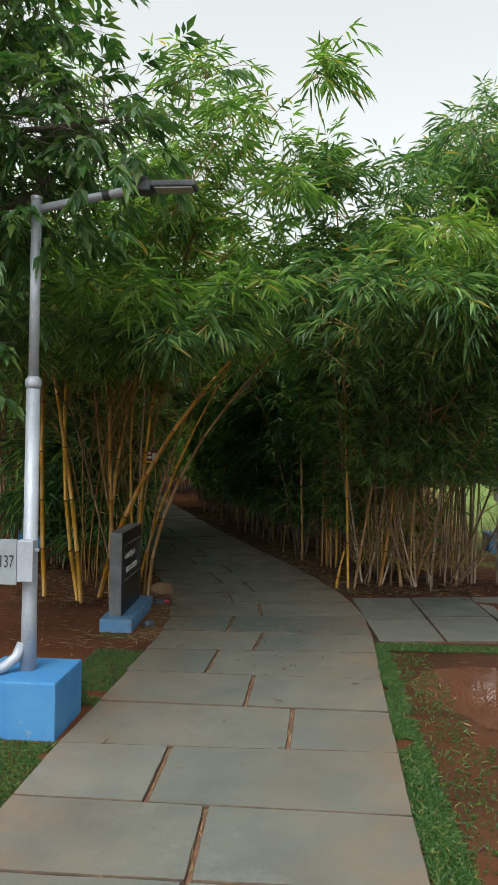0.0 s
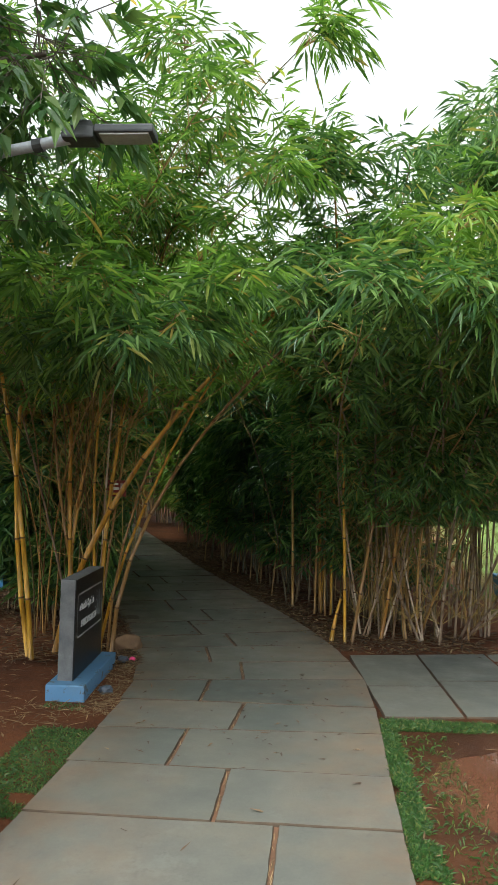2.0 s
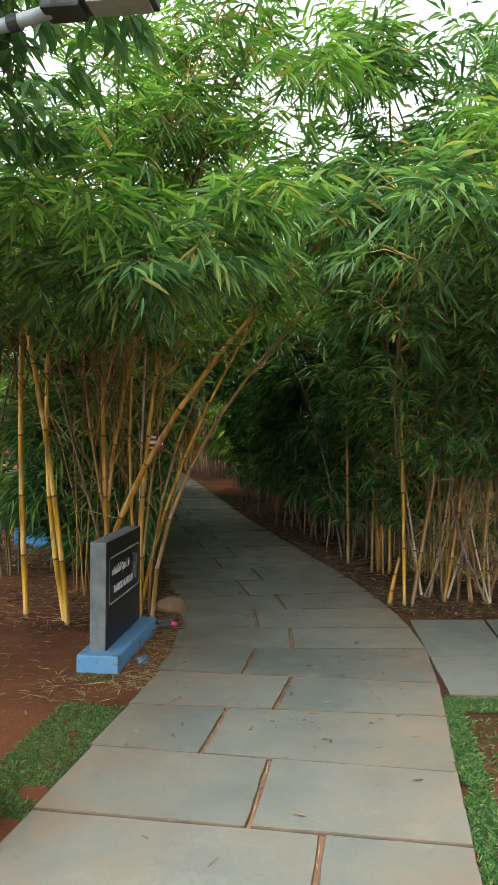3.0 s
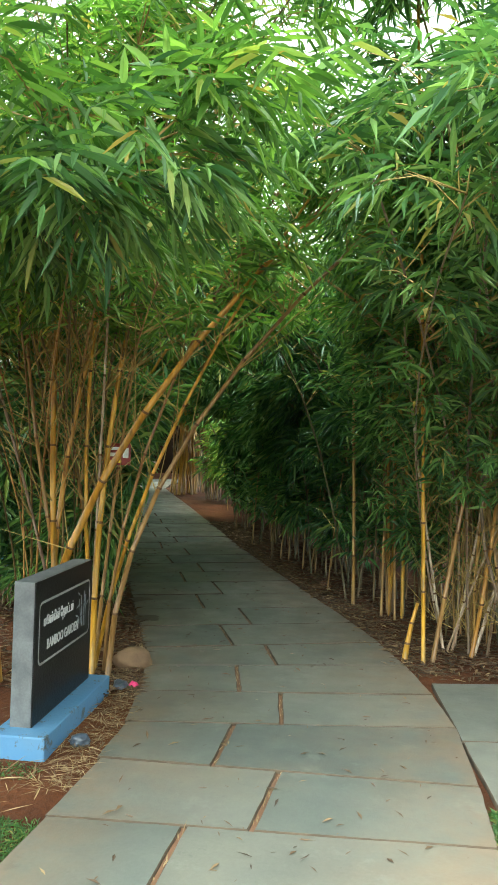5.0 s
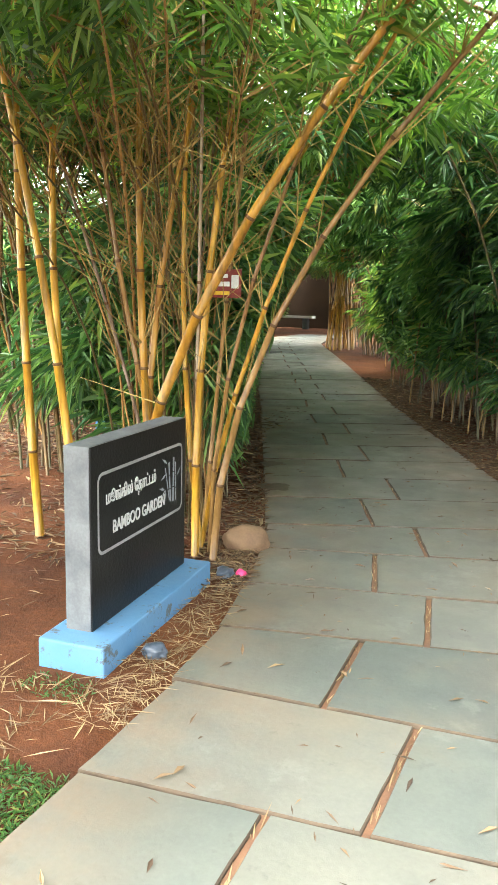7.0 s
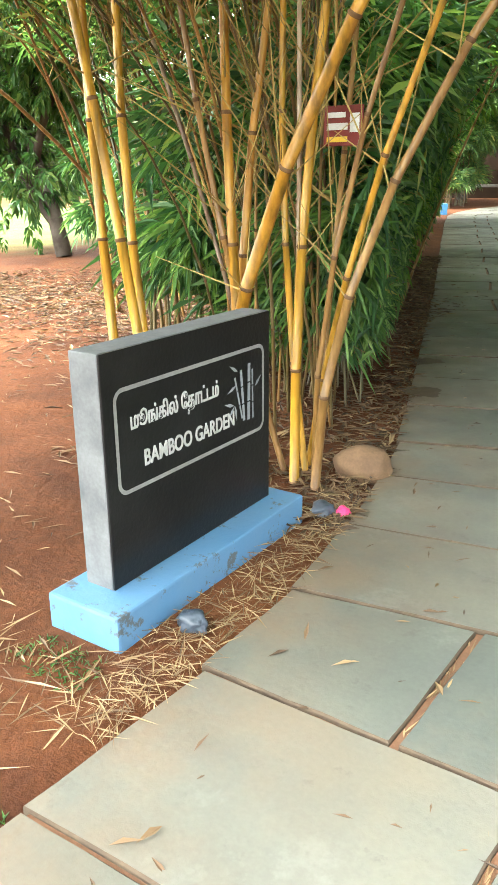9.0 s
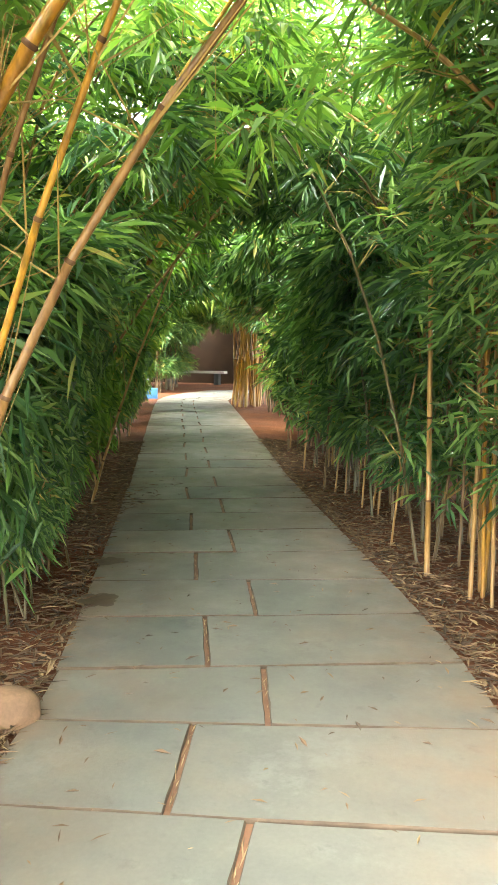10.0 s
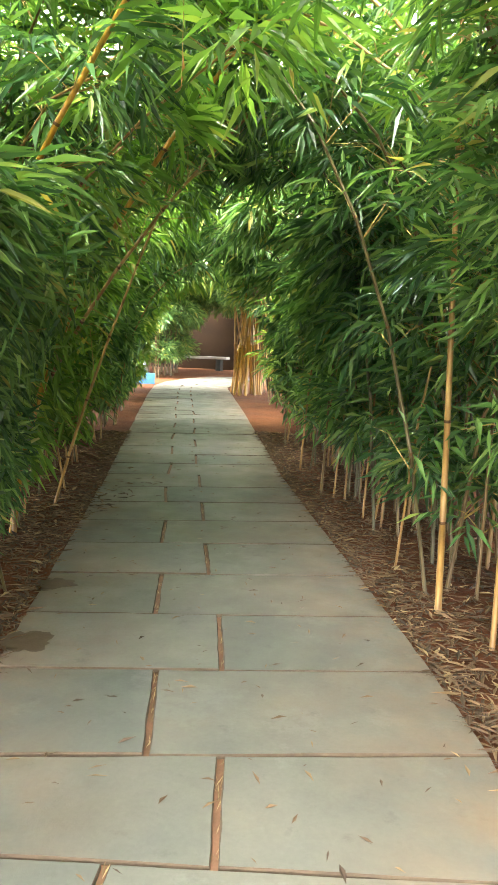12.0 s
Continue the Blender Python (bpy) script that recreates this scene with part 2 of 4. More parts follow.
def array_mesh(name, verts, faces, index=None):
    """A mesh from arrays: faces is (n, 3) or (n, 4)."""
    verts, faces = np.asarray(verts, dtype=np.float32).reshape(-1, 3), np.asarray(faces, dtype=np.int32)
    me = bpy.data.meshes.new(name)
    k = faces.shape[1]
    me.vertices.add(len(verts))
    me.vertices.foreach_set("co", verts.ravel())
    me.loops.add(faces.size)
    me.loops.foreach_set("vertex_index", faces.ravel())
    me.polygons.add(len(faces))
    me.polygons.foreach_set("loop_start", np.arange(0, faces.size, k, dtype=np.int32))
    if index is not None:
        me.polygons.foreach_set("material_index", np.asarray(index, dtype=np.int32))
    me.update(calc_edges=True)
    return me


def part(name, bm, mats, parent, label="", smooth=False):
    me = bpy.data.meshes.new(name)
    bm.to_mesh(me)
    bm.free()
    return link_mesh(name, me, mats, parent, label, smooth)


def thing(name, at, label, category, group="", rz=0.0):
    e = new(name)
    e.matrix_basis = pose(*at, 0, 0, rz)
    return tagged(e, label, category, group)


def box(x0, x1, y0, y1, z0, z1, bevel=0.005, segments=2):
    bm = bmesh.new()
    bmesh.ops.create_cube(bm, size=1)
    bmesh.ops.scale(bm, vec=(x1 - x0, y1 - y0, z1 - z0), verts=bm.verts)
    bmesh.ops.translate(bm, vec=((x0 + x1) / 2, (y0 + y1) / 2, (z0 + z1) / 2), verts=bm.verts)
    if bevel:
        bmesh.ops.bevel(bm, geom=bm.edges[:], offset=bevel, segments=segments, affect="EDGES", profile=0.6)
    return bm


def rod(points, radii, sides=10, cap=True):
    """A tube along points, as a bmesh."""
    bm = bmesh.new()
    rings = []
    pts = [Vector(p) for p in points]
    for i, p in enumerate(pts):
        d = (pts[min(i + 1, len(pts) - 1)] - pts[max(i - 1, 0)]).normalized()
        u = d.orthogonal().normalized() if i == 0 else (u - d * u.dot(d)).normalized()
        w = d.cross(u)
        rings.append([bm.verts.new(p + (u * math.cos(a) + w * math.sin(a)) * radii[i]) for a in [2 * math.pi * k / sides for k in range(sides)]])
    for a, c in zip(rings, rings[1:]):
        for k in range(sides):
            bm.faces.new((a[k], a[(k + 1) % sides], c[(k + 1) % sides], c[k]))
    if cap:
        bm.faces.new(rings[0][::-1])
        bm.faces.new(rings[-1])
    return bm


def unit(v):
    return v / np.maximum(np.linalg.norm(v, axis=-1, keepdims=True), 1e-9)


def blades(p, d, length, width, droop=0.12, fold=0.25, flat=False, fine=False):
    """Leaf blades from points p along d, folded at the midrib, tips drooping; the fine ones taper to both ends."""
    n = len(p)
    up = np.tile([0.0, 0.0, 1.0], (n, 1)) + rng.normal(0, 0.35 if not flat else 0.15, (n, 3))
    side = unit(np.cross(d, up))
    nor = np.cross(side, d)
    L, W = length[:, None], width[:, None]
    down = np.array([0, 0, -1.0])
    tip = p + d * L + down * L * droop
    if not fine:
        mid = p + d * L * 0.4 + nor * W * fold
        v = np.stack([p, mid + side * W * 0.5, tip, mid - side * W * 0.5], axis=1)
        f = np.array([[0, 1, 2], [0, 2, 3]])
        return v.reshape(-1, 3), (f[None] + 4 * np.arange(n)[:, None, None]).reshape(-1, 3)
    low, top = p + d * L * 0.22, p + d * L * 0.58 + down * L * droop * 0.3
    rise = nor * W * fold
    v = np.stack([p, low + side * W * 0.46 + rise, low - side * W * 0.46 + rise, top + side * W * 0.4 + rise, top - side * W * 0.4 + rise, tip], axis=1)
    f = np.array([[0, 1, 5], [1, 3, 5], [0, 5, 2], [2, 5, 4]])
    return v.reshape(-1, 3), (f[None] + 6 * np.arange(n)[:, None, None]).reshape(-1, 3)


def prisms(a, c, r0, r1):
    """Thin three-sided sticks from a to c."""
    n = len(a)
    d = unit(c - a)
    u = unit(np.cross(d, np.tile([0.31, 0.52, 0.79], (n, 1))))
    w = np.cross(d, u)
    v = []
    for q, r in ((a, r0), (c, r1)):
        for k in range(3):
            t = 2.0944 * k
            v.append(q + (u * math.cos(t) + w * math.sin(t)) * np.reshape(r, (-1, 1)))
    v = np.stack(v, axis=1).reshape(-1, 3)
    f = np.array([[0, 1, 4, 3], [1, 2, 5, 4], [2, 0, 3, 5]])
    return v, (f[None] + 6 * np.arange(n)[:, None, None]).reshape(-1, 4)


# ---- the lie of the land and the walk's edges ----
LEFT_EDGE = [(-9, -0.56), (4, -0.51), (6, -0.45), (7.1, -0.43), (7.7, -0.47), (8.3, -0.57), (9, -0.74), (9.9, -1.07), (11.1, -1.53), (13.5, -2.42), (22.6, -5.95), (26.0, -7.2), (27.6, -7.55), (29.5, -7.6), (33, -7.3)]
RIGHT_EDGE = [(-9, 1.2), (4, 1.26), (6, 1.31), (7, 1.35), (8, 1.33), (8.65, 1.23), (9.3, 1.08), (9.8, 0.93), (10.45, 0.7), (11.1, 0.45), (14.5, -0.91), (20.3, -3.0), (26.5, -5.3), (29.0, -5.75), (33, -5.6)]


def edge(table, y):
    return np.interp(y, [a for a, _ in table], [c for _, c in table])


def lie(y):
    """The ground rises gently beyond the bend."""
    y = np.asarray(y, dtype=float)
    return 0.022 * np.log1p(np.exp(np.clip(y - 10.0, -30, 60)))


def middle(y):
    return (edge(LEFT_EDGE, y) + edge(RIGHT_EDGE, y)) / 2


def clear(p):
    """True for points outside the room that is kept free over the walk."""
    x, y, z = p[:, 0], p[:, 1], p[:, 2] - lie(p[:, 1])
    u = x - middle(y)
    inside = (np.abs(u) / 1.12) ** 2 + (np.maximum(z, 0) / 2.2) ** 2 < 1
    front = y < 8.2
    inside |= front & (z < 1.93 + 0.1 * np.sin(5 * x + 3 * y)) & (x > -0.9) & (x < 2.6)
    inside |= (y < 5.1) & (x > -0.55) & (x < 3.5)
    return ~inside & (z > 0.03)


def airy(p):
    """True for points outside the open room among the golden canes behind the sign."""
    x, y, z = p[:, 0], p[:, 1], p[:, 2]
    return ~((y > 6.9) & (y < 8.75) & (x > -2.5) & (x < 0.4) & (z < 2.22 + 0.14 * np.sin(6 * x + 4 * y)))


# ---- ground ----
gx = np.concatenate([np.linspace(-600, -20, 14), np.linspace(-18, -3.2, 24), np.linspace(-3, 4, 71), np.linspace(4.3, 16, 24), np.linspace(20, 600, 14)])
gy = np.concatenate([np.linspace(-600, -12, 14), np.linspace(-10, 1.5, 18), np.linspace(1.6, 13, 115), np.linspace(13.4, 40, 50), np.linspace(45, 700, 14)])
GX, GY = np.meshgrid(gx, gy)
bumps = np.array([noise.noise((x * 1.3, y * 1.3, 0.0)) + 0.5 * noise.noise((x * 5, y * 5, 2.0)) for x, y in zip(GX.ravel(), GY.ravel())]).reshape(GX.shape)
away = np.clip(np.maximum(edge(LEFT_EDGE, GY) - GX, GX - edge(RIGHT_EDGE, GY)), 0, 1.0)
GZ = lie(np.minimum(GY, 45)) - 0.022 + bumps * (0.006 + 0.03 * away)
hollow = np.exp(-(((GX - 2.1) / 0.52) ** 2 + ((GY - 5.95) / 0.62) ** 2) ** 2)
GZ -= 0.03 * (away <= 0) * np.clip((GY + 9) / 2, 0, 1)
GZ -= hollow * (0.035 + 0.012 * bumps)
idx = np.arange(GX.size).reshape(GX.shape)
quads = np.stack([idx[:-1, :-1], idx[:-1, 1:], idx[1:, 1:], idx[1:, :-1]], axis=-1).reshape(-1, 4)
me = array_mesh("ground", np.stack([GX, GY, GZ], axis=-1), quads)
mask = np.clip((GX - 2.9 - 0.1 * (GY - 10) + bumps) / 0.8, 0, 1) * np.clip((GY - 10.6) * 2, 0, 1) + np.clip((-10.5 - GX + bumps * 2) / 2, 0, 1) * np.clip((GY - 14) / 2, 0, 1) * (GY < 26)
mask = np.clip(mask + (np.abs(GX) > 25) + (GY > 60) + (GY < -10), 0, 1)
attr = me.attributes.new("lawn", "FLOAT", "POINT")
attr.data.foreach_set("value", mask.ravel().astype(np.float32))
damp = np.clip((GX - 1.1) * 3, 0, 1) * np.clip((7.3 - GY) * 3, 0, 1) * (GY > -9) * (GX < 9) * np.clip(0.8 + bumps, 0, 1)
me.attributes.new("damp", "FLOAT", "POINT").data.foreach_set("value", damp.ravel().astype(np.float32))
tagged(link_mesh("ground", me, SOIL, smooth=True), "bare red-brown soil passing into green lawn", "ground", kind="structure")

# ---- bamboo ----


def bezier(a, c, e, t):
    t = np.asarray(t)[:, None]
    return (1 - t) ** 2 * a + 2 * t * (1 - t) * c + t * t * e


def culm_mesh(a, c, e, r, gap=0.27, sides=8, cut=1.0):
    """A jointed cane along a curve: internodes with a swollen dark ring at each joint."""
    a, c, e = (np.array(v, dtype=float) for v in (a, c, e))
    length = np.linalg.norm(c - a) * 0.55 + np.linalg.norm(e - c) * 0.55
    n = max(3, int(length / gap))
    ts, rs, ring = [], [], []
    for i in range(n + 1):
        t = cut * i / n
        taper = r * (1 - 0.5 * t)
        dt = 0.0032 / np.linalg.norm(2 * (1 - t) * (c - a) + 2 * t * (e - c))
        for o, k, dark in ((-2.6, 1.0, 1), (0, 1.24, 1), (2.2, 0.98, 0)):
            ts.append(min(max(t + o * dt, 0), cut))
            rs.append(taper * k)
            ring.append(dark)
    ts, rs = np.array(ts), np.array(rs)
    p = bezier(a, c, e, ts) - a
    d = unit(np.gradient(bezier(a, c, e, np.linspace(0, cut, 60)), axis=0))
    d = d[np.clip((ts / cut * 59).astype(int), 0, 59)]
    u = unit(np.cross(d, np.tile([0.2, 0.95, 0.1], (len(ts), 1))))
    w = np.cross(d, u)
    ang = np.linspace(0, 2 * np.pi, sides, endpoint=False)
    v = p[:, None] + (u[:, None] * np.cos(ang)[None, :, None] + w[:, None] * np.sin(ang)[None, :, None]) * rs[:, None, None]
    i0 = np.arange(len(ts) - 1)[:, None] * sides + np.arange(sides)[None]
    i1 = np.arange(len(ts) - 1)[:, None] * sides + (np.arange(sides)[None] + 1) % sides
    f = np.stack([i0, i1, i1 + sides, i0 + sides], axis=-1).reshape(-1, 4)
    return array_mesh("culm", v.reshape(-1, 3), f, np.repeat(ring[:-1], sides))


def sprays(p, d, leaf, count=5):
    """Leafy twig ends: a few blades along a drooping twig, the last ones spread like fingers."""
    n = len(p)
    tw = leaf * 1.2 * rng.uniform(0.6, 1.3, (n, 1))
    d = unit(d + np.array([0, 0, -0.2]) + rng.normal(0, 0.25, (n, 3)))
    side = unit(np.cross(d, np.array([0.0, 0.0, 1.0]) + rng.normal(0, 0.25, (n, 3))))
    P, D = [], []
    for k in range(count):
        f = 1 - 0.75 * (1 - (k + 1) / count) ** 1.2
        a = (1 if k % 2 else -1) * (0.95 - 0.7 * k / count)
        q = p + d * tw * f + np.array([0, 0, -1]) * tw * 0.25 * f * f
        g = unit(d * math.cos(a) + side * math.sin(a) + np.array([0, 0, -0.5]) + rng.normal(0, 0.13, (n, 3)))
        P.append(q)
        D.append(g)
    return np.concatenate(P), np.concatenate(D)


def bamboo_clump(at, culms, label, mat=CULM_GREEN, leaf_mat=LEAF, leaf=0.15, low=0.35, whorl=3, reach=0.7, nspray=6, blade=0.15, gap=0.27, sides=8, group="bamboo along the walk", trim=True, count=5, low_z=0.0, bare=None, fine=False):
    """One clump: its culms, side branches and foliage. culms: (base, control, tip, radius[, material])."""
    base = np.array([at[0], at[1], float(lie(at[1])) - 0.03])
    root = thing("bamboo_clump", tuple(base), label, "bamboo", group)
    bp, bd, bl = [], [], []
    np_, nd_, nl_ = [], [], []
    for cu in culms:
        a, c, e, r = cu[:4]
        m = cu[4] if len(cu) > 4 else mat
        a, c, e = np.array(a, float), np.array(c, float), np.array(e, float)
        ob = link_mesh("culm", culm_mesh(a, c, e, r, gap, sides), [m, NODE], root, smooth=True)
        ob.location = tuple(a - base)
        length = np.linalg.norm(c - a) * 0.55 + np.linalg.norm(e - c) * 0.55
        ts = np.arange(low, 1.0, max(gap, 0.2) / length)
        ts = np.repeat(np.concatenate([ts, [0.98, 1.0]]), whorl)
        q = bezier(a, c, e, ts)
        along = unit(bezier(a, c, e, np.minimum(ts + 0.02, 1.02)) - bezier(a, c, e, ts - 0.02))
        out = rng.normal(0, 1, q.shape)
        out[:, 2] = np.abs(out[:, 2]) * 0.4 + 0.1
        bp.append(q)
        bd.append(unit(unit(out) * 0.9 + along * 0.55))
        bl.append(reach * rng.uniform(0.35, 1.15, len(ts)) * (1.1 - 0.5 * ts))
        if bare:
            tb = np.repeat(np.arange(bare[0], bare[1], gap / length), bare[2])
            q = bezier(a, c, e, tb)
            out = rng.normal(0, 1, q.shape)
            out[:, 2] = np.abs(out[:, 2]) * 0.9 + 0.5
            np_.append(q)
            nd_.append(unit(out))
            nl_.append(rng.uniform(0.15, 0.9, len(tb)))
    p, d, L = np.concatenate(bp), np.concatenate(bd), np.concatenate(bl)[:, None]
    mid = p + d * L * 0.55
    end = p + d * L + np.array([0, 0, -1]) * L * 0.22
    if trim:
        ok = clear(end) & clear(mid) & airy(end) & (end[:, 2] > low_z + lie(end[:, 1]))
        p, d, L, mid, end = p[ok], d[ok], L[ok], mid[ok], end[ok]
    v1, f1 = prisms(p, mid, np.full(len(p), 0.0045), np.full(len(p), 0.0032))
    v2, f2 = prisms(mid, end, np.full(len(p), 0.0032), np.full(len(p), 0.0015))
    vs, fs = np.concatenate([v1, v2]), np.concatenate([f1, f2 + len(v1)])
    if bare:
        q, u, k = np.concatenate(np_), np.concatenate(nd_), np.concatenate(nl_)[:, None]
        ok = clear(q + u * k)
        q, u, k = q[ok], u[ok], k[ok]
        v3, f3 = prisms(q, q + u * k, np.full(len(q), 0.004), np.full(len(q), 0.0014))
        vs, fs = np.concatenate([vs, v3]), np.concatenate([fs, f3 + len(vs)])
    me = array_mesh("twigwork", vs - base, fs)
    link_mesh("twigwork", me, TWIG, root)["kind"] = "stuff"
    SP, SD = [], []
    for k in range(nspray):
        f = rng.uniform(0.25, 1.0, (len(p), 1))
        q = np.where(f < 0.55, p + (mid - p) * f / 0.55, mid + (end - mid) * (f - 0.55) / 0.45)
        SP.append(q)
        SD.append(unit(d + rng.normal(0, 0.55, d.shape)))
    SP, SD = np.concatenate(SP), np.concatenate(SD)
    P, D = sprays(SP, SD, leaf, count)
    size = leaf * rng.uniform(0.6, 1.25, len(P))
    if trim:
        tip = P + D * size[:, None]
        ok = clear(tip) & clear(P) & airy(tip) & (tip[:, 2] > low_z + lie(tip[:, 1]))
        P, D, size = P[ok], D[ok], size[ok]
    v, f = blades(P, D, size, size * blade, droop=0.16, fine=fine)
    link_mesh("foliage", array_mesh("foliage", v - base, f), leaf_mat, root)["kind"] = "stuff"
    return root


def spread(cx, cy, rad, n, tips, r, mats, lean=0.25, tilt=0.0, high=(0.75, 1.1)):
    """Culms from a ring of bases, each to a tip drawn from one of the boxes in tips."""
    res = []
    for i in range(n):
        for attempt in range(12):
            a = rng.uniform(0, 2 * np.pi)
            k = rad * math.sqrt(rng.uniform(0.05, 1))
            b = np.array([cx + k * math.cos(a), cy + k * math.sin(a), 0.0])
            b[2] = float(lie(b[1])) - 0.03
            (x0, x1), (y0, y1), (z0, z1) = tips[i % len(tips)]
            e = np.array([rng.uniform(x0, x1), rng.uniform(y0, y1), rng.uniform(z0, z1) + lie(b[1])])
            c = np.array([b[0] + (e[0] - b[0]) * lean * rng.uniform(0.4, 1.6), b[1] + (e[1] - b[1]) * lean * rng.uniform(0.4, 1.6), b[2] + max(e[2], 1.2) * rng.uniform(high[0], high[1])])
            c[:2] += rng.normal(0, 1, 2) * tilt
            if np.all(clear(bezier(b, c, e, np.linspace(0.06, 1, 30)))):
                break
        res.append((b, c, e, r * rng.uniform(0.7, 1.2), mats[i % len(mats)]))
    return res


# clump behind the sign
sign_culms = [
    ((-1.33, 8.38, 0), (-0.99, 7.98, 1.5), (0.6, 7.98, 3.0), 0.03, CULM_GOLD),
    ((-1.15, 8.36, 0), (-1.36, 8.36, 2.0), (-1.12, 8.3, 4.0), 0.024, CULM_GOLD),
    ((-1.06, 8.5, 0), (-1.5, 8.22, 1.8), (-1.3, 7.93, 3.6), 0.015, CULM_TAN),
    ((-1.24, 8.44, 0), (-1.34, 8.42, 1.9), (-0.42, 8.4, 3.8), 0.02, CULM_ORANGE),
    ((-0.94, 8.4, 0), (-0.99, 8.41, 2.0), (-0.36, 8.42, 4.0), 0.022, CULM_GOLD),
    ((-0.97, 8.54, 0), (-1.22, 8.42, 2.0), (-0.7, 8.3, 4.0), 0.016, CULM_GOLD),
    ((-0.83, 8.39, 0), (-0.8, 8.34, 1.45), (0.82, 8.3, 2.9), 0.021, CULM_TAN),
    ((-1.0, 8.62, 0), (-0.67, 8.32, 1.55), (0.51, 8.01, 3.1), 0.016, CULM_GOLD),
    ((-0.89, 8.48, 0), (-0.81, 8.25, 1.7), (0.5, 8.02, 3.4), 0.013, CULM_TAN),
    ((-0.98, 8.46, 0), (-0.97, 8.5, 1.6), (-0.7, 7.9, 3.6), 0.012, CULM_PALE),
    ((-1.05, 8.75, 0), (-0.93, 8.85, 2.0), (-0.2, 7.8, 4.2), 0.014, CULM_TAN),
    ((-1.2, 8.58, 0), (-1.62, 8.6, 1.7), (-2.0, 7.6, 3.8), 0.012, CULM_PALE),
]
front_tips = [((-0.7, 0.8), (5.6, 6.5), (2.3, 2.9)), ((-1.6, 0.6), (5.6, 7.0), (2.6, 3.4)), ((-0.8, 1.2), (6.4, 7.8), (3.3, 4.0)), ((0.1, 1.0), (6.6, 7.8), (4.1, 4.8)), ((-1.5, 0.2), (6.6, 8.2), (4.0, 4.8))]
sign_culms += spread(-1.3, 9.0, 0.25, 15, front_tips, 0.008, [CULM_GREEN, CULM_TAN, CULM_GREEN], lean=0.1)
bamboo_clump((-1.1, 8.6), sign_culms, "golden bamboo clump with leaning canes behind the sign", leaf_mat=LEAF_WARM, low=0.54, whorl=3, reach=0.75, nspray=6, low_z=2.1, bare=(0.28, 0.85, 5), fine=True)

bamboo_clump((-1.7, 9.3), spread(-1.7, 9.3, 0.3, 9, [((-1.9, -0.2), (5.7, 6.6), (2.15, 2.7)), ((-0.6, 0.8), (5.6, 6.3), (2.15, 2.5)), ((-2.6, -1.0), (5.9, 7.0), (2.3, 3.2))], 0.008, [CULM_GREEN, CULM_TAN], lean=0.1), "slender bamboo canes drooping over the walk", low=0.6, reach=0.7, nspray=8, low_z=1.95, fine=True)
gold_culms = [
    ((-1.9, 8.35, 0), (-2.0, 8.27, 2.0), (-1.8, 8.19, 4.0), 0.026, CULM_GOLD),
    ((-1.44, 8.1, 0), (-1.54, 7.95, 1.8), (-1.97, 7.81, 3.6), 0.024, CULM_GOLD),
    ((-1.5, 8.19, 0), (-1.9, 8.22, 2.0), (-1.4, 8.24, 4.0), 0.023, CULM_GOLD),
]
bamboo_clump((-1.8, 8.4), gold_culms, "tall golden bamboo canes on bare red soil", low=0.5, reach=0.8, nspray=5, low_z=2.2, bare=(0.45, 0.9, 4))
for x, y, m in ((-2.9, 9.9, LEAF), (-2.2, 10.3, LEAF_SHADED)):
    bamboo_clump((x, y), spread(x, y, 0.3, 10, [((x - 1.2, x + 0.6), (7.6, 9.6), (2.6, 3.3)), ((x - 0.6, x + 1.6), (8.0, 10.2), (2.9, 3.7)), ((x - 0.2, x + 2.0), (8.4, 10.6), (2.7, 3.4))], 0.013, [CULM_GREEN], lean=0.1), "dense bamboo arching over the clearing", leaf_mat=m, low=0.55, reach=0.75, nspray=5, low_z=2.35, bare=(0.3, 0.75, 4))
left_tips = [((-4.2, -1.4), (6.2, 8.2), (2.4, 3.6)), ((-4, -1.2), (6.8, 9), (3.2, 4.0))]
for x, y, n in ((-1.5, 9.6, 9), (-2.2, 10.2, 12)):
    bamboo_clump((x, y), spread(x, y, 0.3, n, [((x - 0.7, x + 0.7), (y - 0.9, y + 0.4), (0.7, 1.9))], 0.009, [CULM_GREEN], lean=0.3), "low young bamboo with long drooping green leaves", leaf_mat=LEAF_SHADED, low=0.12, reach=0.55, nspray=6, leaf=0.24, blade=0.13, low_z=0.38, gap=0.3, sides=6)
for x, y in ((-5.0, 12.9), (-6.3, 13.6)):
    bamboo_clump((x, y), spread(x, y, 0.4, 13, [((x - 0.8, x + 0.8), (y - 0.7, y + 0.6), (0.6, 2.3))], 0.01, [CULM_GREEN], lean=0.2), "low leafy bamboo at the back of the clearing", leaf_mat=LEAF_SHADED, low=0.1, reach=0.6, nspray=6, leaf=0.2, blade=0.15, low_z=0.2, gap=0.3, sides=6)
bamboo_clump((-4.2, 11.4), spread(-4.2, 11.4, 0.6, 16, left_tips, 0.017, [CULM_TAN, CULM_GREEN]), "leafy bamboo clump with brown canes", leaf_mat=LEAF, low=0.35, reach=0.8, nspray=5, low_z=2.1)

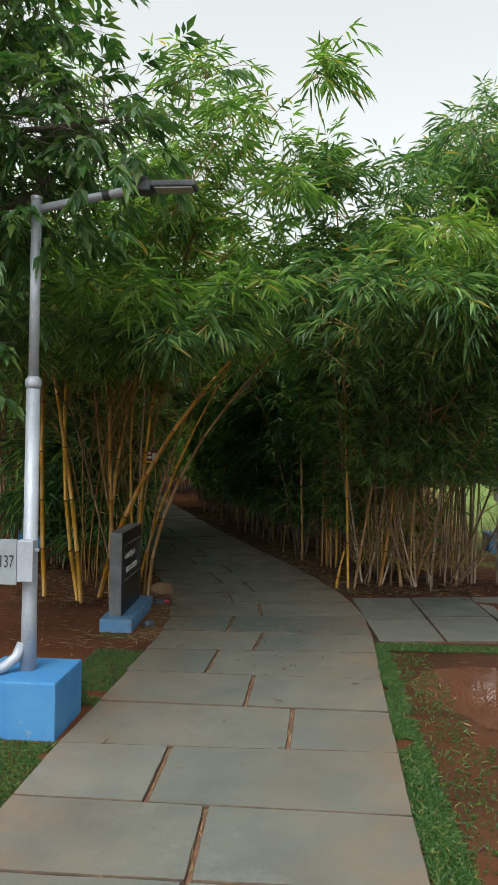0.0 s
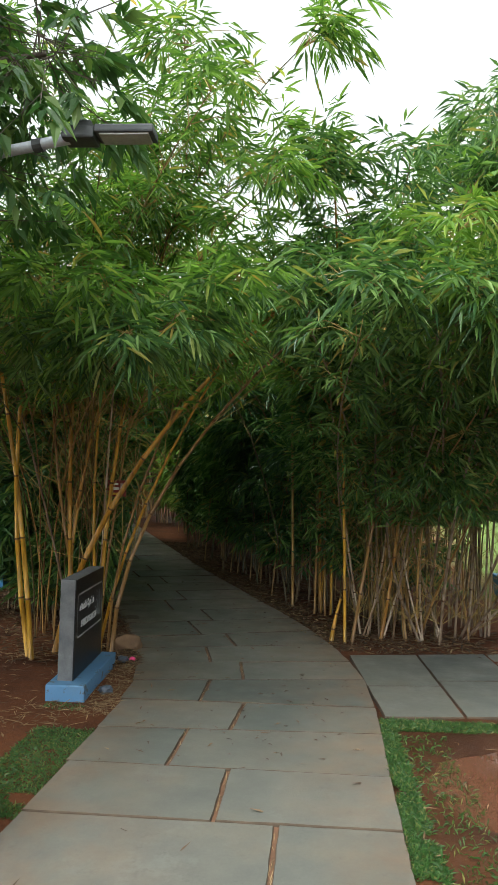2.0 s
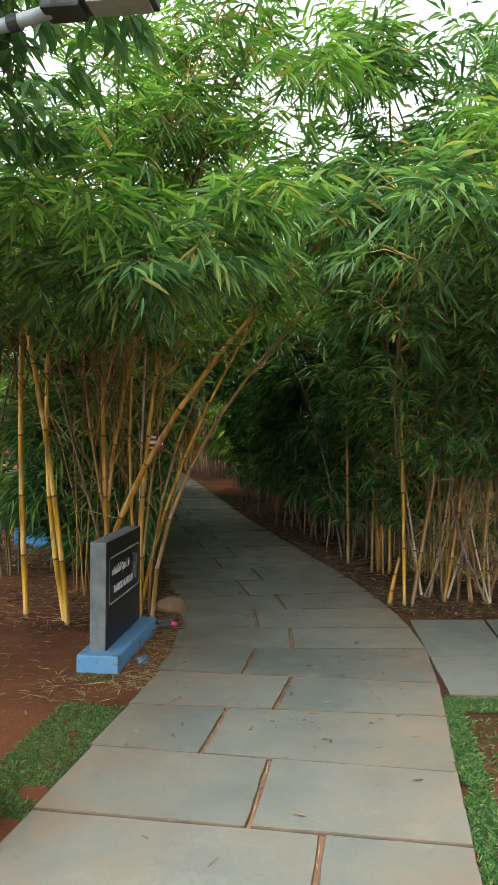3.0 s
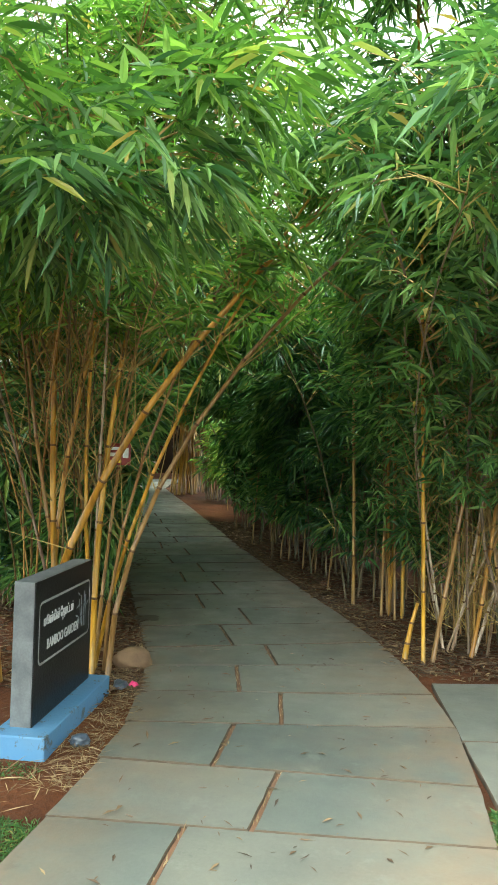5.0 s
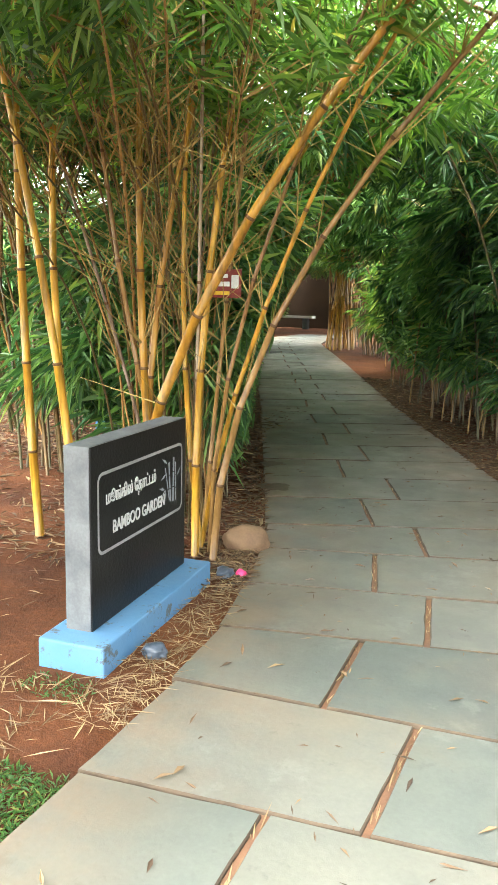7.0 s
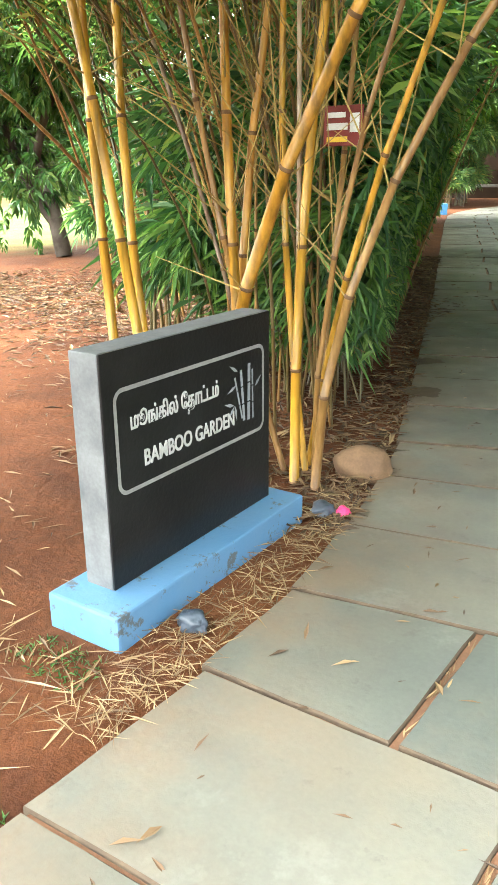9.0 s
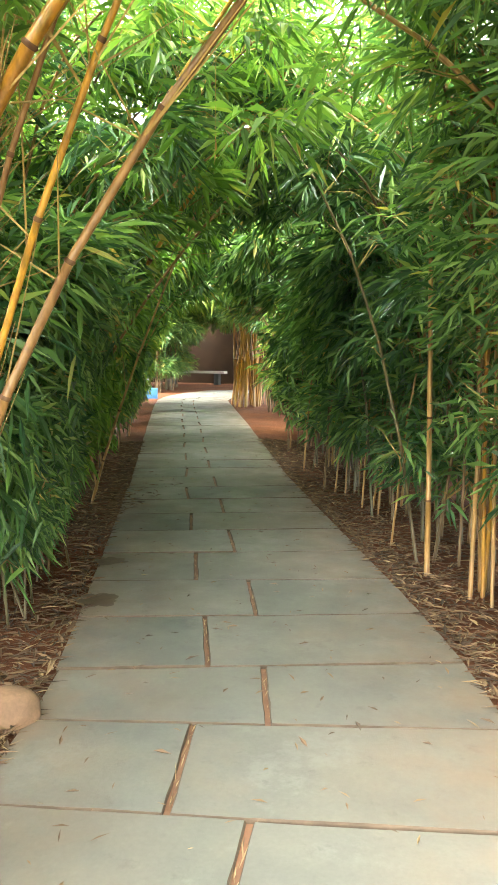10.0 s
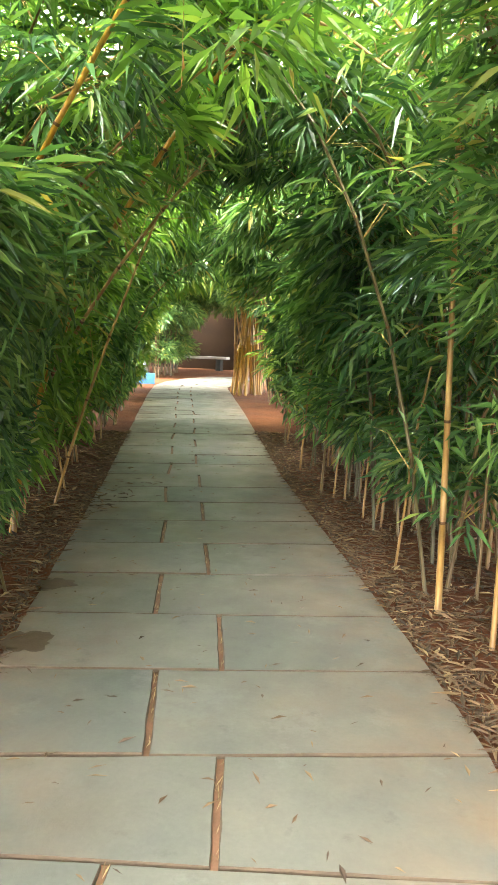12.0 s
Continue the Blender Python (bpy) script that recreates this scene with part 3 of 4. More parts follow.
# pale tangle beside the side path
pale_tips = [((1.0, 2.3), (5.8, 7.0), (2.2, 2.9)), ((1.4, 3.8), (6.0, 8.0), (2.4, 3.4)), ((0.8, 3.6), (7.0, 9.0), (3.2, 4.2)), ((0.9, 1.9), (5.7, 6.6), (2.2, 2.7))]
for cx, cy, n in ((1.62, 9.7, 11), (2.1, 9.6, 9), (2.55, 9.8, 8), (3.15, 9.9, 8)):
    tips = [((a0 + cx - 1.9, a1 + (cx - 1.9) * 0.7), b, c) for (a0, a1), b, c in pale_tips]
    bamboo_clump((cx, cy), spread(cx, cy, 0.2, n, tips, 0.0125, [CULM_PALE, CULM_TAN, CULM_PALE, CULM_PALE], lean=0.1, tilt=0.5, high=(0.35, 0.85)), "thin pale bamboo canes in a dense tangle", low=0.3, reach=0.75, nspray=5, low_z=1.15, bare=(0.05, 0.5, 4))
bamboo_clump((2.9, 9.7), spread(2.9, 9.7, 0.25, 8, [((2.0, 3.4), (7.4, 9.0), (4.0, 4.9))], 0.012, [CULM_PALE], lean=0.1), "tall pale bamboo canes with leafy tops", low=0.5, reach=0.7, nspray=6, low_z=1.8)
bamboo_clump((2.6, 10.2), spread(2.6, 10.2, 0.2, 7, [((1.5, 2.7), (6.1, 7.0), (2.7, 3.3))], 0.011, [CULM_PALE], lean=0.1), "slender bamboo with fresh lime-green leaves", leaf_mat=LEAF_LIME, low=0.65, reach=0.6, nspray=6, low_z=1.9)
tall = spread(3.6, 11.2, 0.3, 7, [((2.2, 3.8), (8.6, 10.6), (4.0, 5.0))], 0.015, [CULM_GREEN])
bamboo_clump((3.6, 11.2), tall, "tall green bamboo clump beside the lawn", low=0.45, reach=0.7, nspray=6, low_z=1.5)
for x, y in ((1.9, 10.9), (3.0, 12.3)):
    bamboo_clump((x, y), spread(x, y, 0.5, 24, [((x - 0.7, x + 0.7), (y - 0.7, y + 0.4), (1.2, 3.4))], 0.011, [CULM_GREEN], lean=0.15), "shaded dense bamboo behind the pale canes", leaf_mat=LEAF_SHADED, low=0.1, reach=0.6, nspray=5, low_z=0.35 if x < 2.5 else 1.0, gap=0.34, sides=6)
gate = [
    ((1.25, 9.25, 0), (1.2, 9.3, 2.4), (1.0, 7.6, 3.9), 0.016, CULM_GOLD),
    ((1.32, 9.3, 0), (1.62, 9.4, 1.9), (1.9, 8.2, 3.9), 0.018, CULM_TAN),
    ((1.62, 9.5, 0), (1.9, 9.5, 1.6), (1.7, 8.4, 3.7), 0.017, CULM_ORANGE),
]
bamboo_clump((1.3, 9.45), gate, "golden bamboo canes at the tunnel mouth", low=0.55, reach=0.75, nspray=5, low_z=1.2)
stub = thing("bamboo_stump", (1.12, 9.32, -0.02), "cut yellow bamboo stump standing in leaf litter", "bamboo stump")
link_mesh("cane", culm_mesh((0, 0, 0), (0.02, 0.02, 0.2), (0.09, 0.05, 0.44), 0.024, 0.12), [CULM_GOLD, NODE], stub, smooth=True)

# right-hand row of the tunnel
deep = dict(leaf_mat=LEAF_SHADED, low=0.12, reach=0.6, gap=0.34, sides=6, leaf=0.19, blade=0.15)
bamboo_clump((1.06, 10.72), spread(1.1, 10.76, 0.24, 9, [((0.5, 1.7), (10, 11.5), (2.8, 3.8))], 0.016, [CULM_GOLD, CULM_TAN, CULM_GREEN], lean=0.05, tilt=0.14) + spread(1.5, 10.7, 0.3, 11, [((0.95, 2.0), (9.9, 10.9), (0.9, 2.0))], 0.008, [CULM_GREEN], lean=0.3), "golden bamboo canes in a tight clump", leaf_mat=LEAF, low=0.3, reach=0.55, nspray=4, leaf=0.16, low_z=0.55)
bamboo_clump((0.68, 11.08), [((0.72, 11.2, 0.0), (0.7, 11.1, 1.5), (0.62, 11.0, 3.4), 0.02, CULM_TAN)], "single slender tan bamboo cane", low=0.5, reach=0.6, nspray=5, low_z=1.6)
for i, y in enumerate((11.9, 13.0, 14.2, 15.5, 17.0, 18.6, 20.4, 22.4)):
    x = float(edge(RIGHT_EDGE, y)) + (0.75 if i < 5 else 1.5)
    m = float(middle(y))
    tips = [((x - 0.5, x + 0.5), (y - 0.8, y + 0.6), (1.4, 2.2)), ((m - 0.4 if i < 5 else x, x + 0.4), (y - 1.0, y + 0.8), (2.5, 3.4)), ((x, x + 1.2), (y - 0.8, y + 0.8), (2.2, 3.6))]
    bamboo_clump((x, y), spread(x, y, 0.5, 15, tips, 0.012, [CULM_GREEN, CULM_GREEN, CULM_TAN], lean=0.15), "dense dark green bamboo with thin brown canes", nspray=5 if i < 4 else 6, low_z=0.3, whorl=3, **{**deep, "leaf": 0.19 + 0.012 * i, "blade": 0.16 + 0.01 * i, "leaf_mat": LEAF_SHADED if i < 2 else LEAF if i < 5 else LEAF_LIME})
for i, y in enumerate((13.6, 15.4, 17.6, 20.2, 23.0)):
    x = float(edge(RIGHT_EDGE, y)) + 2.1
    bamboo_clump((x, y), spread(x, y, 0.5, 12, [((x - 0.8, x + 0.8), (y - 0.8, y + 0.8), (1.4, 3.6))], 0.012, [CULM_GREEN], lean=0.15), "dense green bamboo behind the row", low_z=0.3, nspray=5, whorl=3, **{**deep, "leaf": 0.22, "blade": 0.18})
# left-hand row of the tunnel
for x, y, n in ((-1.5, 9.75, 14), (-1.75, 10.5, 12)):
    bamboo_clump((x, y), spread(x, y, 0.25, n, [((x - 0.3, x + 0.6), (y - 0.7, y + 0.5), (0.7, 1.7)), ((x - 0.2, x + 0.4), (y - 0.5, y + 0.5), (1.5, 2.0))], 0.008, [CULM_GREEN], lean=0.3), "leafy young bamboo spilling over the edge of the walk", leaf_mat=LEAF, low=0.15, reach=0.5, nspray=6, leaf=0.2, blade=0.12, low_z=0.35, gap=0.3, sides=6, fine=True)
bamboo_clump((-1.8, 10.1), spread(-1.8, 10.1, 0.25, 12, [((-2.3, -1.25), (9.6, 10.8), (0.7, 1.7))], 0.009, [CULM_GREEN], lean=0.3), "low leafy bamboo behind the golden canes", low=0.12, reach=0.5, nspray=6, leaf=0.21, blade=0.14, low_z=0.15, gap=0.3, sides=6)
for i, y in enumerate((10.7, 11.7, 12.9, 14.3, 15.9, 17.6, 19.6, 21.8, 24.0)):
    x = float(edge(LEFT_EDGE, y)) - 0.75
    m = float(middle(y))
    tips = [((x - 0.4, x + 0.6), (y - 0.9, y + 0.5), (0.9, 1.7)), ((x, m + 0.7), (y - 1.4, y + 0.8), (2.5, 3.5)), ((x - 1.0, x), (y - 0.8, y + 0.8), (1.6, 3.4))]
    bamboo_clump((x, y), spread(x, y, 0.45, 15, tips, 0.013, [CULM_TAN, CULM_GREEN], lean=0.15), "leafy green bamboo arching over the walk", nspray=5 if i < 4 else 6, low_z=0.2, whorl=3, **{**deep, "leaf": 0.2 + 0.01 * i, "blade": 0.16 + 0.01 * i, "leaf_mat": LEAF_SHADED if i < 1 else LEAF_WARM if i < 4 else LEAF if i < 7 else LEAF_LIME})
lean_l = [
    ((-2.2, 11.7, 0.02), (-2.05, 11.65, 1.7), (-0.3, 11.5, 3.4), 0.026, CULM_GOLD),
    ((-2.5, 12.0, 0.02), (-2.15, 12.0, 1.7), (0.0, 11.9, 3.4), 0.017, CULM_TAN),
    ((-2.0, 10.5, 0.0), (-1.85, 10.4, 1.6), (-0.3, 10.2, 3.3), 0.022, CULM_GOLD),
    ((-2.4, 12.6, 0.02), (-2.0, 12.5, 1.3), (-1.0, 12.2, 3.1), 0.014, CULM_TAN),
]
bamboo_clump((-2.1, 11.6), lean_l, "golden canes leaning over the walk", low=0.5, reach=0.6, nspray=5, bare=(0.25, 0.9, 2))
# canopy over the walk
bamboo_clump((2.0, 10.6), spread(2.0, 10.6, 0.3, 15, [((0.4, 2.0), (7.6, 9.4), (3.0, 3.6)), ((0.8, 2.4), (9.8, 11.6), (3.0, 3.9)), ((0.9, 2.6), (8.6, 10.4), (3.0, 3.8))], 0.011, [CULM_GREEN, CULM_TAN], lean=0.1), "tall leafy bamboo behind the pale canes", low=0.5, reach=0.75, nspray=5, leaf=0.16, low_z=2.2, sides=6, gap=0.32)
for i, y in enumerate((9.5, 11.2, 13.0, 15.0, 17.2, 20.0, 23.0, 25.6, 28.0)):
    m = float(middle(y))
    x = float(edge(RIGHT_EDGE, y)) + 0.95
    bamboo_clump((x, y + 0.3), spread(x, y + 0.3, 0.3, 5 if i < 5 else 17, [((m - 1.4, m + 0.7), (y - 1.0, y + 1.0), (3.3, 4.3))], 0.015, [CULM_TAN, CULM_GREEN], lean=0.1), "tall bamboo canes arching over the walk", leaf_mat=LEAF_WARM if i < 6 else LEAF, low=0.5, reach=0.8, nspray=5, leaf=0.17, low_z=1.6 if i < 4 else 2.3, sides=6, gap=0.32)
for i, y in enumerate((10.6, 12.2, 14.0, 16.0)):
    m = float(middle(y))
    x = float(edge(LEFT_EDGE, y)) - 0.9
    bamboo_clump((x, y), spread(x, y, 0.3, 6, [((x, m + 0.2), (y - 1.0, y + 0.8), (2.9, 3.7)), ((x - 0.8, m - 0.4), (y - 0.8, y + 0.8), (3.4, 4.2))], 0.013, [CULM_TAN, CULM_GREEN], lean=0.08), "tall bamboo meeting overhead above the walk", leaf_mat=LEAF_WARM, low=0.5, reach=0.75, nspray=3, leaf=0.17, low_z=1.9, sides=6, gap=0.32)
hung = thing("dead_leaf", (-0.42, 10.16, 2.55), "orange dead leaf hanging from a twig", "leaf")
v, f = prisms(np.array([[0, 0, 0.5]]), np.array([[0, 0, 0.0]]), np.array([0.002]), np.array([0.0015]))
link_mesh("stalk", array_mesh("stalk", v, f), TWIG, hung)
v, f = blades(np.array([[0.0, 0, 0.01]]), np.array([[0.02, -0.1, -0.99]]), np.array([0.17]), np.array([0.032]), 0.0)
link_mesh("blade", array_mesh("blade", v, f), CULM_ORANGE, hung)
# bright clump at the far bend
fy = 25.0
bamboo_clump((-4.5, fy), spread(-4.5, fy, 0.6, 34, [((-5.9, -3.2), (24.2, 25.8), (3.0, 4.2))], 0.031, [CULM_GOLD, CULM_TAN, CULM_GOLD], lean=0.2, tilt=0.12), "sunlit golden bamboo clump at the bend", leaf_mat=LEAF_LIME, low=0.45, reach=1.0, leaf=0.24, blade=0.17, nspray=4, sides=6, gap=0.4, low_z=2.0)
for x, y in ((-2.9, 23.6), (-8.9, 29.2), (-8.9, 31.2), (-9.6, 33.0), (-10.6, 30.4), (-12.8, 31.6), (-13.5, 30.0), (-12.6, 33.6)):
    bamboo_clump((x, y), spread(x, y, 0.5, 12, [((x - 1, x + 1), (y - 1, y + 1), (1.2, 4.0))], 0.016, [CULM_GREEN], lean=0.2), "fresh green bamboo at the end of the walk", leaf_mat=LEAF, low=0.1, reach=0.9, leaf=0.24, blade=0.17, nspray=7, sides=6, gap=0.45, low_z=0.3)
bamboo_clump((-5.3, 31.5), spread(-5.3, 31.5, 0.5, 26, [((-10, -6), (29.0, 33.5), (2.7, 4.2))], 0.02, [CULM_GREEN], lean=0.1), "tall bamboo arching over the end of the walk", low=0.4, reach=1.1, leaf=0.22, blade=0.16, nspray=8, sides=6, gap=0.45, low_z=1.35)

for x, y in ((-4.9, 34.4), (-11.2, 34.6)):
    bamboo_clump((x, y), spread(x, y, 0.5, 20, [((-11.2, -6.4), (32.5, 35.2), (1.9, 3.2)), ((-10.4, -5.4), (31.5, 36.2), (2.6, 4.2))], 0.02, [CULM_GREEN], lean=0.1), "shady bamboo hanging over the bench", low=0.35, reach=1.1, leaf=0.22, blade=0.16, nspray=8, sides=6, gap=0.45, low_z=1.25)

# crown above the mouth of the tunnel
bamboo_clump((1.75, 10.2), spread(1.75, 10.2, 0.25, 12, [((0.7, 1.7), (6.8, 8.2), (3.0, 3.6)), ((0.5, 1.6), (7.2, 8.6), (3.4, 4.1))], 0.01, [CULM_GREEN, CULM_TAN], lean=0.1), "leafy bamboo crown above the tunnel mouth", low=0.55, reach=0.7, nspray=6, leaf=0.15, low_z=2.4, sides=6, gap=0.32)

# ---- lamp posts ----


def lamp_post(at, full=True):
    post = thing("street_lamp", at, "galvanised lamp post with side arm on a bright blue block", "street lamp", "lamp posts on blue blocks")
    part("plinth", box(-0.24, 0.24, -0.24, 0.24, -0.05, 0.29, 0.012), BLUE, post, "bright blue painted concrete block")
    part("lower_pole", rod([(0, 0, 0.28), (0, 0, 0.62), (0, 0, 1.9)], [0.046, 0.042, 0.039], 16), STEEL, post, smooth=True)
    part("collar", rod([(0, 0, 1.88), (0, 0, 1.9), (0, 0, 1.93), (0, 0, 1.95)], [0.04, 0.046, 0.046, 0.03], 16), STEEL, post, smooth=True)
    part("upper_pole", rod([(0, 0, 1.93), (0, 0, 2.96)], [0.029, 0.029], 14), STEEL, post, smooth=True)
    part("cap", rod([(0, 0, 2.955), (0, 0, 2.975), (0, 0, 2.98)], [0.033, 0.033, 0.02], 14), STEEL, post)
    arm = part("arm", rod([(0.02, 0, 2.905), (0.28, -0.03, 2.945), (0.56, -0.06, 2.985)], [0.024, 0.024, 0.024], 12), STEEL, post, smooth=True)
    part("clamp", rod([(0.4, -0.04, 2.962), (0.44, -0.045, 2.967)], [0.03, 0.03], 12), DARK, arm)
    bm = box(0.54, 0.68, -0.12, -0.01, 2.965, 3.02, 0.01)
    head = part("lamp_head", bm, DARK, post, "dark grey lamp head")
    part("heat_sink", box(0.6, 0.66, -0.1, -0.03, 3.018, 3.05, 0.006), DARK, head)
    part("lamp_panel", box(0.68, 0.93, -0.125, -0.005, 2.985, 3.02, 0.008), DARK, post)
    part("diffuser", box(0.7, 0.91, -0.115, -0.015, 2.977, 2.9855, 0.003), LENS, post)
    part("conduit", rod([(-0.03, -0.02, 0.44), (-0.05, -0.05, 0.37), (-0.1, -0.1, 0.325), (-0.16, -0.15, 0.31), (-0.2, -0.19, 0.285)], [0.028, 0.03, 0.03, 0.03, 0.03], 12), STEEL, post, smooth=True)
    jb = part("junction_box", box(-0.04, 0.055, -0.11, -0.035, 0.8, 1.03, 0.006), STEEL, post, "pale steel junction box")
    part("latch", box(0.055, 0.075, -0.08, -0.06, 0.965, 0.985, 0.003), STEEL, jb)
    plate = part("number_plate", box(-0.15, -0.035, -0.118, -0.1, 0.785, 1.035, 0.003), PLATE, post, "grey number plate")
    bm = bmesh.new()
    tx = bpy.data.curves.new("number", "FONT")
    tx.body, tx.size, tx.align_x, tx.align_y, tx.extrude = "137", 0.082, "CENTER", "CENTER", 0.001
    tob = bpy.data.objects.new("number", tx)
    number = bpy.data.meshes.new_from_object(tob)
    ob = link_mesh("number", number, INK, plate, "black stencilled number 137")
    ob.matrix_basis = pose(-0.0925, -0.1205, 0.91, 90, 0, 0) @ Matrix.Diagonal((0.72, 1.2, 1, 1))
    return post


lamp = lamp_post((-0.775, 4.93, 0.0))
for x, y, a in ((3.75, 12.6, 0), (-3.35, 11.85, 90), (-7.85, 26.8, 40)):
    copy_thing(lamp, pose(x, y, float(lie(y)) - 0.02, 0, 0, a))

# ---- the garden sign ----
sign = thing("garden_sign", (-0.864, 7.604, -0.02), "black granite garden sign standing on a pale blue plinth", "sign", rz=2.16)
part("plinth", box(-0.118, 0.16, -0.545, 0.51, -0.03, 0.111, 0.01), PALE_BLUE, sign, "sky-blue painted concrete plinth")
part("slab", box(-0.065, 0.0425, -0.4335, 0.4335, 0.105, 0.828, 0.004), SLAB_EDGE, sign, "rough grey granite edges")
face = part("face", box(0.042, 0.05, -0.4325, 0.4325, 0.112, 0.827, 0.002), BLACK, sign, "polished black granite face")
FX = 0.051


def on_face(bm_or_mesh, name, mats, label=""):
    return part(name, bm_or_mesh, mats, face, label)


def round_frame(y0, y1, z0, z1, r, w):
    bm = bmesh.new()
    loops = []
    for k in (0, w):
        pts = []
        for cy, cz, a0 in ((y1 - r, z1 - r, 0), (y0 + r, z1 - r, 90), (y0 + r, z0 + r, 180), (y1 - r, z0 + r, 270)):
            for i in range(7):
                a = radians(a0 + 15 * i)
                pts.append((FX + 0.002, cy + (r - k) * math.cos(a), cz + (r - k) * math.sin(a)))
        loops.append([bm.verts.new(p) for p in pts])
    n = len(loops[0])
    for i in range(n):
        bm.faces.new((loops[0][i], loops[0][(i + 1) % n], loops[1][(i + 1) % n], loops[1][i]))
    bmesh.ops.solidify(bm, geom=bm.faces[:], thickness=0.003)
    return bm


on_face(round_frame(-0.393, 0.393, 0.397, 0.72, 0.04, 0.013), "border", SILVER, "silver rounded border line")


def lettering(body, name, y, z, size, wide=1.0, label=""):
    c = bpy.data.curves.new(name, "FONT")
    c.body, c.size, c.align_x, c.align_y, c.extrude, c.offset = body, size, "CENTER", "CENTER", 0.0012, 0.0012
    t = bpy.data.objects.new(name, c)
    ob = link_mesh(name, bpy.data.meshes.new_from_object(t), SILVER, face, label)
    ob.matrix_basis = pose(FX + 0.001, y, z, 90, 0, 90) @ Matrix.Diagonal((wide, 1, 1, 1))
    return ob


lettering("BAMBOO GARDEN", "lettering", -0.036, 0.483, 0.071, 0.79, "silver capital letters")
lettering("\u0bae\u0bc2\u0b99\u0bcd\u0b95\u0bbf\u0bb2\u0bcd \u0bc7\u0ba4\u0bbe\u0b9f\u0bcd\u0b9f\u0bae\u0bcd", "lettering", -0.107, 0.608, 0.066, 0.70, "silver lettering in the local script")
for i, (y0, z0, y1, z1, w) in enumerate(((0.29, 0.455, 0.295, 0.665, 0.017), (0.262, 0.46, 0.243, 0.65, 0.014), (0.25, 0.47, 0.205, 0.63, 0.009), (0.318, 0.455, 0.315, 0.64, 0.009))):
    bm = bmesh.new()
    d = Vector((0, y1 - y0, z1 - z0)).normalized()
    s = Vector((0, d.z, -d.y)) * w / 2
    for q in range(3):
        a, c = Vector((FX + 0.002, y0, z0)).lerp(Vector((FX + 0.002, y1, z1)), q / 3 + 0.012), Vector((FX + 0.002, y0, z0)).lerp(Vector((FX + 0.002, y1, z1)), (q + 1) / 3 - 0.012)
        bm.faces.new([bm.verts.new(v) for v in (a - s, c - s, c + s, a + s)])
    on_face(bm, "cane_emblem", PLATE)
for y, z, a in ((0.215, 0.6, 200), (0.205, 0.53, 225), (0.2, 0.53, 165), (0.225, 0.645, 150), (0.33, 0.57, 40), (0.205, 0.53, 280)):
    bm = bmesh.new()
    d = Vector((0, math.cos(radians(a)), math.sin(radians(a)))) * 0.06
    s = Vector((0, -d.z, d.y)) * 0.11
    o = Vector((FX + 0.002, y, z))
    bm.faces.new([bm.verts.new(v) for v in (o, o + d * 0.4 + s, o + d, o + d * 0.4 - s)])
    on_face(bm, "leaf_emblem", PLATE)

# ---- boulder, tag board, litter things ----
bm = bmesh.new()
bmesh.ops.create_icosphere(bm, subdivisions=4, radius=1)
for v in bm.verts:
    k = 1 + 0.16 * noise.noise(v.co * 1.4) + 0.05 * noise.noise(v.co * 4) + 0.015 * noise.noise(v.co * 12)
    v.co = Vector((v.co.x * 0.135 * k, v.co.y * 0.11 * k, max(v.co.z * 0.09 * k, -0.06)))
boulder = tagged(part("boulder", bm, ROCK, None, smooth=True), "rounded brown boulder on leaf litter beside the walk", "rock")
boulder.matrix_basis = pose(-0.745, 8.68, 0.035, 0, 0, 20)

tag = thing("plant_label", (-0.892, 8.655, 1.375), "small maroon plant label hung on a cane", "label", rz=4)
board = part("board", box(-0.085, 0.085, -0.004, 0.004, 0, 0.15, 0.002), RED, tag)
for z0, z1, x1, m in ((0.105, 0.125, 0.01, WHITE), (0.06, 0.085, 0.02, WHITE), (0.015, 0.035, 0.02, YELLOW)):
    part("text_bar", box(-0.07, x1, -0.0055, -0.0042, z0, z1, 0), m, board)
part("panel", box(0.03, 0.07, -0.0055, -0.0042, 0.05, 0.12, 0), WHITE, board)


def crumpled(name, at, size, mats, label, cat, seed):
    bm = bmesh.new()
    bmesh.ops.create_icosphere(bm, subdivisions=3, radius=1)
    for v in bm.verts:
        k = 1 + 0.45 * noise.noise(v.co * 1.8 + Vector((seed, 0, 0))) + 0.2 * noise.noise(v.co * 5 + Vector((0, seed, 0)))
        v.co = Vector((v.co.x * size[0] * k, v.co.y * size[1] * k, v.co.z * size[2] * k))
    ob = tagged(part(name, bm, mats, None, smooth=True), label, cat)
    ob.matrix_basis = pose(*at)
    return ob


crumpled("plastic_wrapper", (-0.59, 7.27, 0.015), (0.055, 0.035, 0.03), PLASTIC, "crumpled grey plastic wrapper against the plinth", "litter", 3)
crumpled("plastic_wrapper", (-0.68, 8.2, 0.012), (0.045, 0.05, 0.03), PLASTIC, "crumpled grey plastic wrapper in dry leaves", "litter", 9)
crumpled("bottle_cap", (-0.605, 8.23, 0.008), (0.026, 0.026, 0.02), PINK, "small bright pink plastic scrap on leaf litter", "litter", 5)

# ---- broad-leaved trees ----


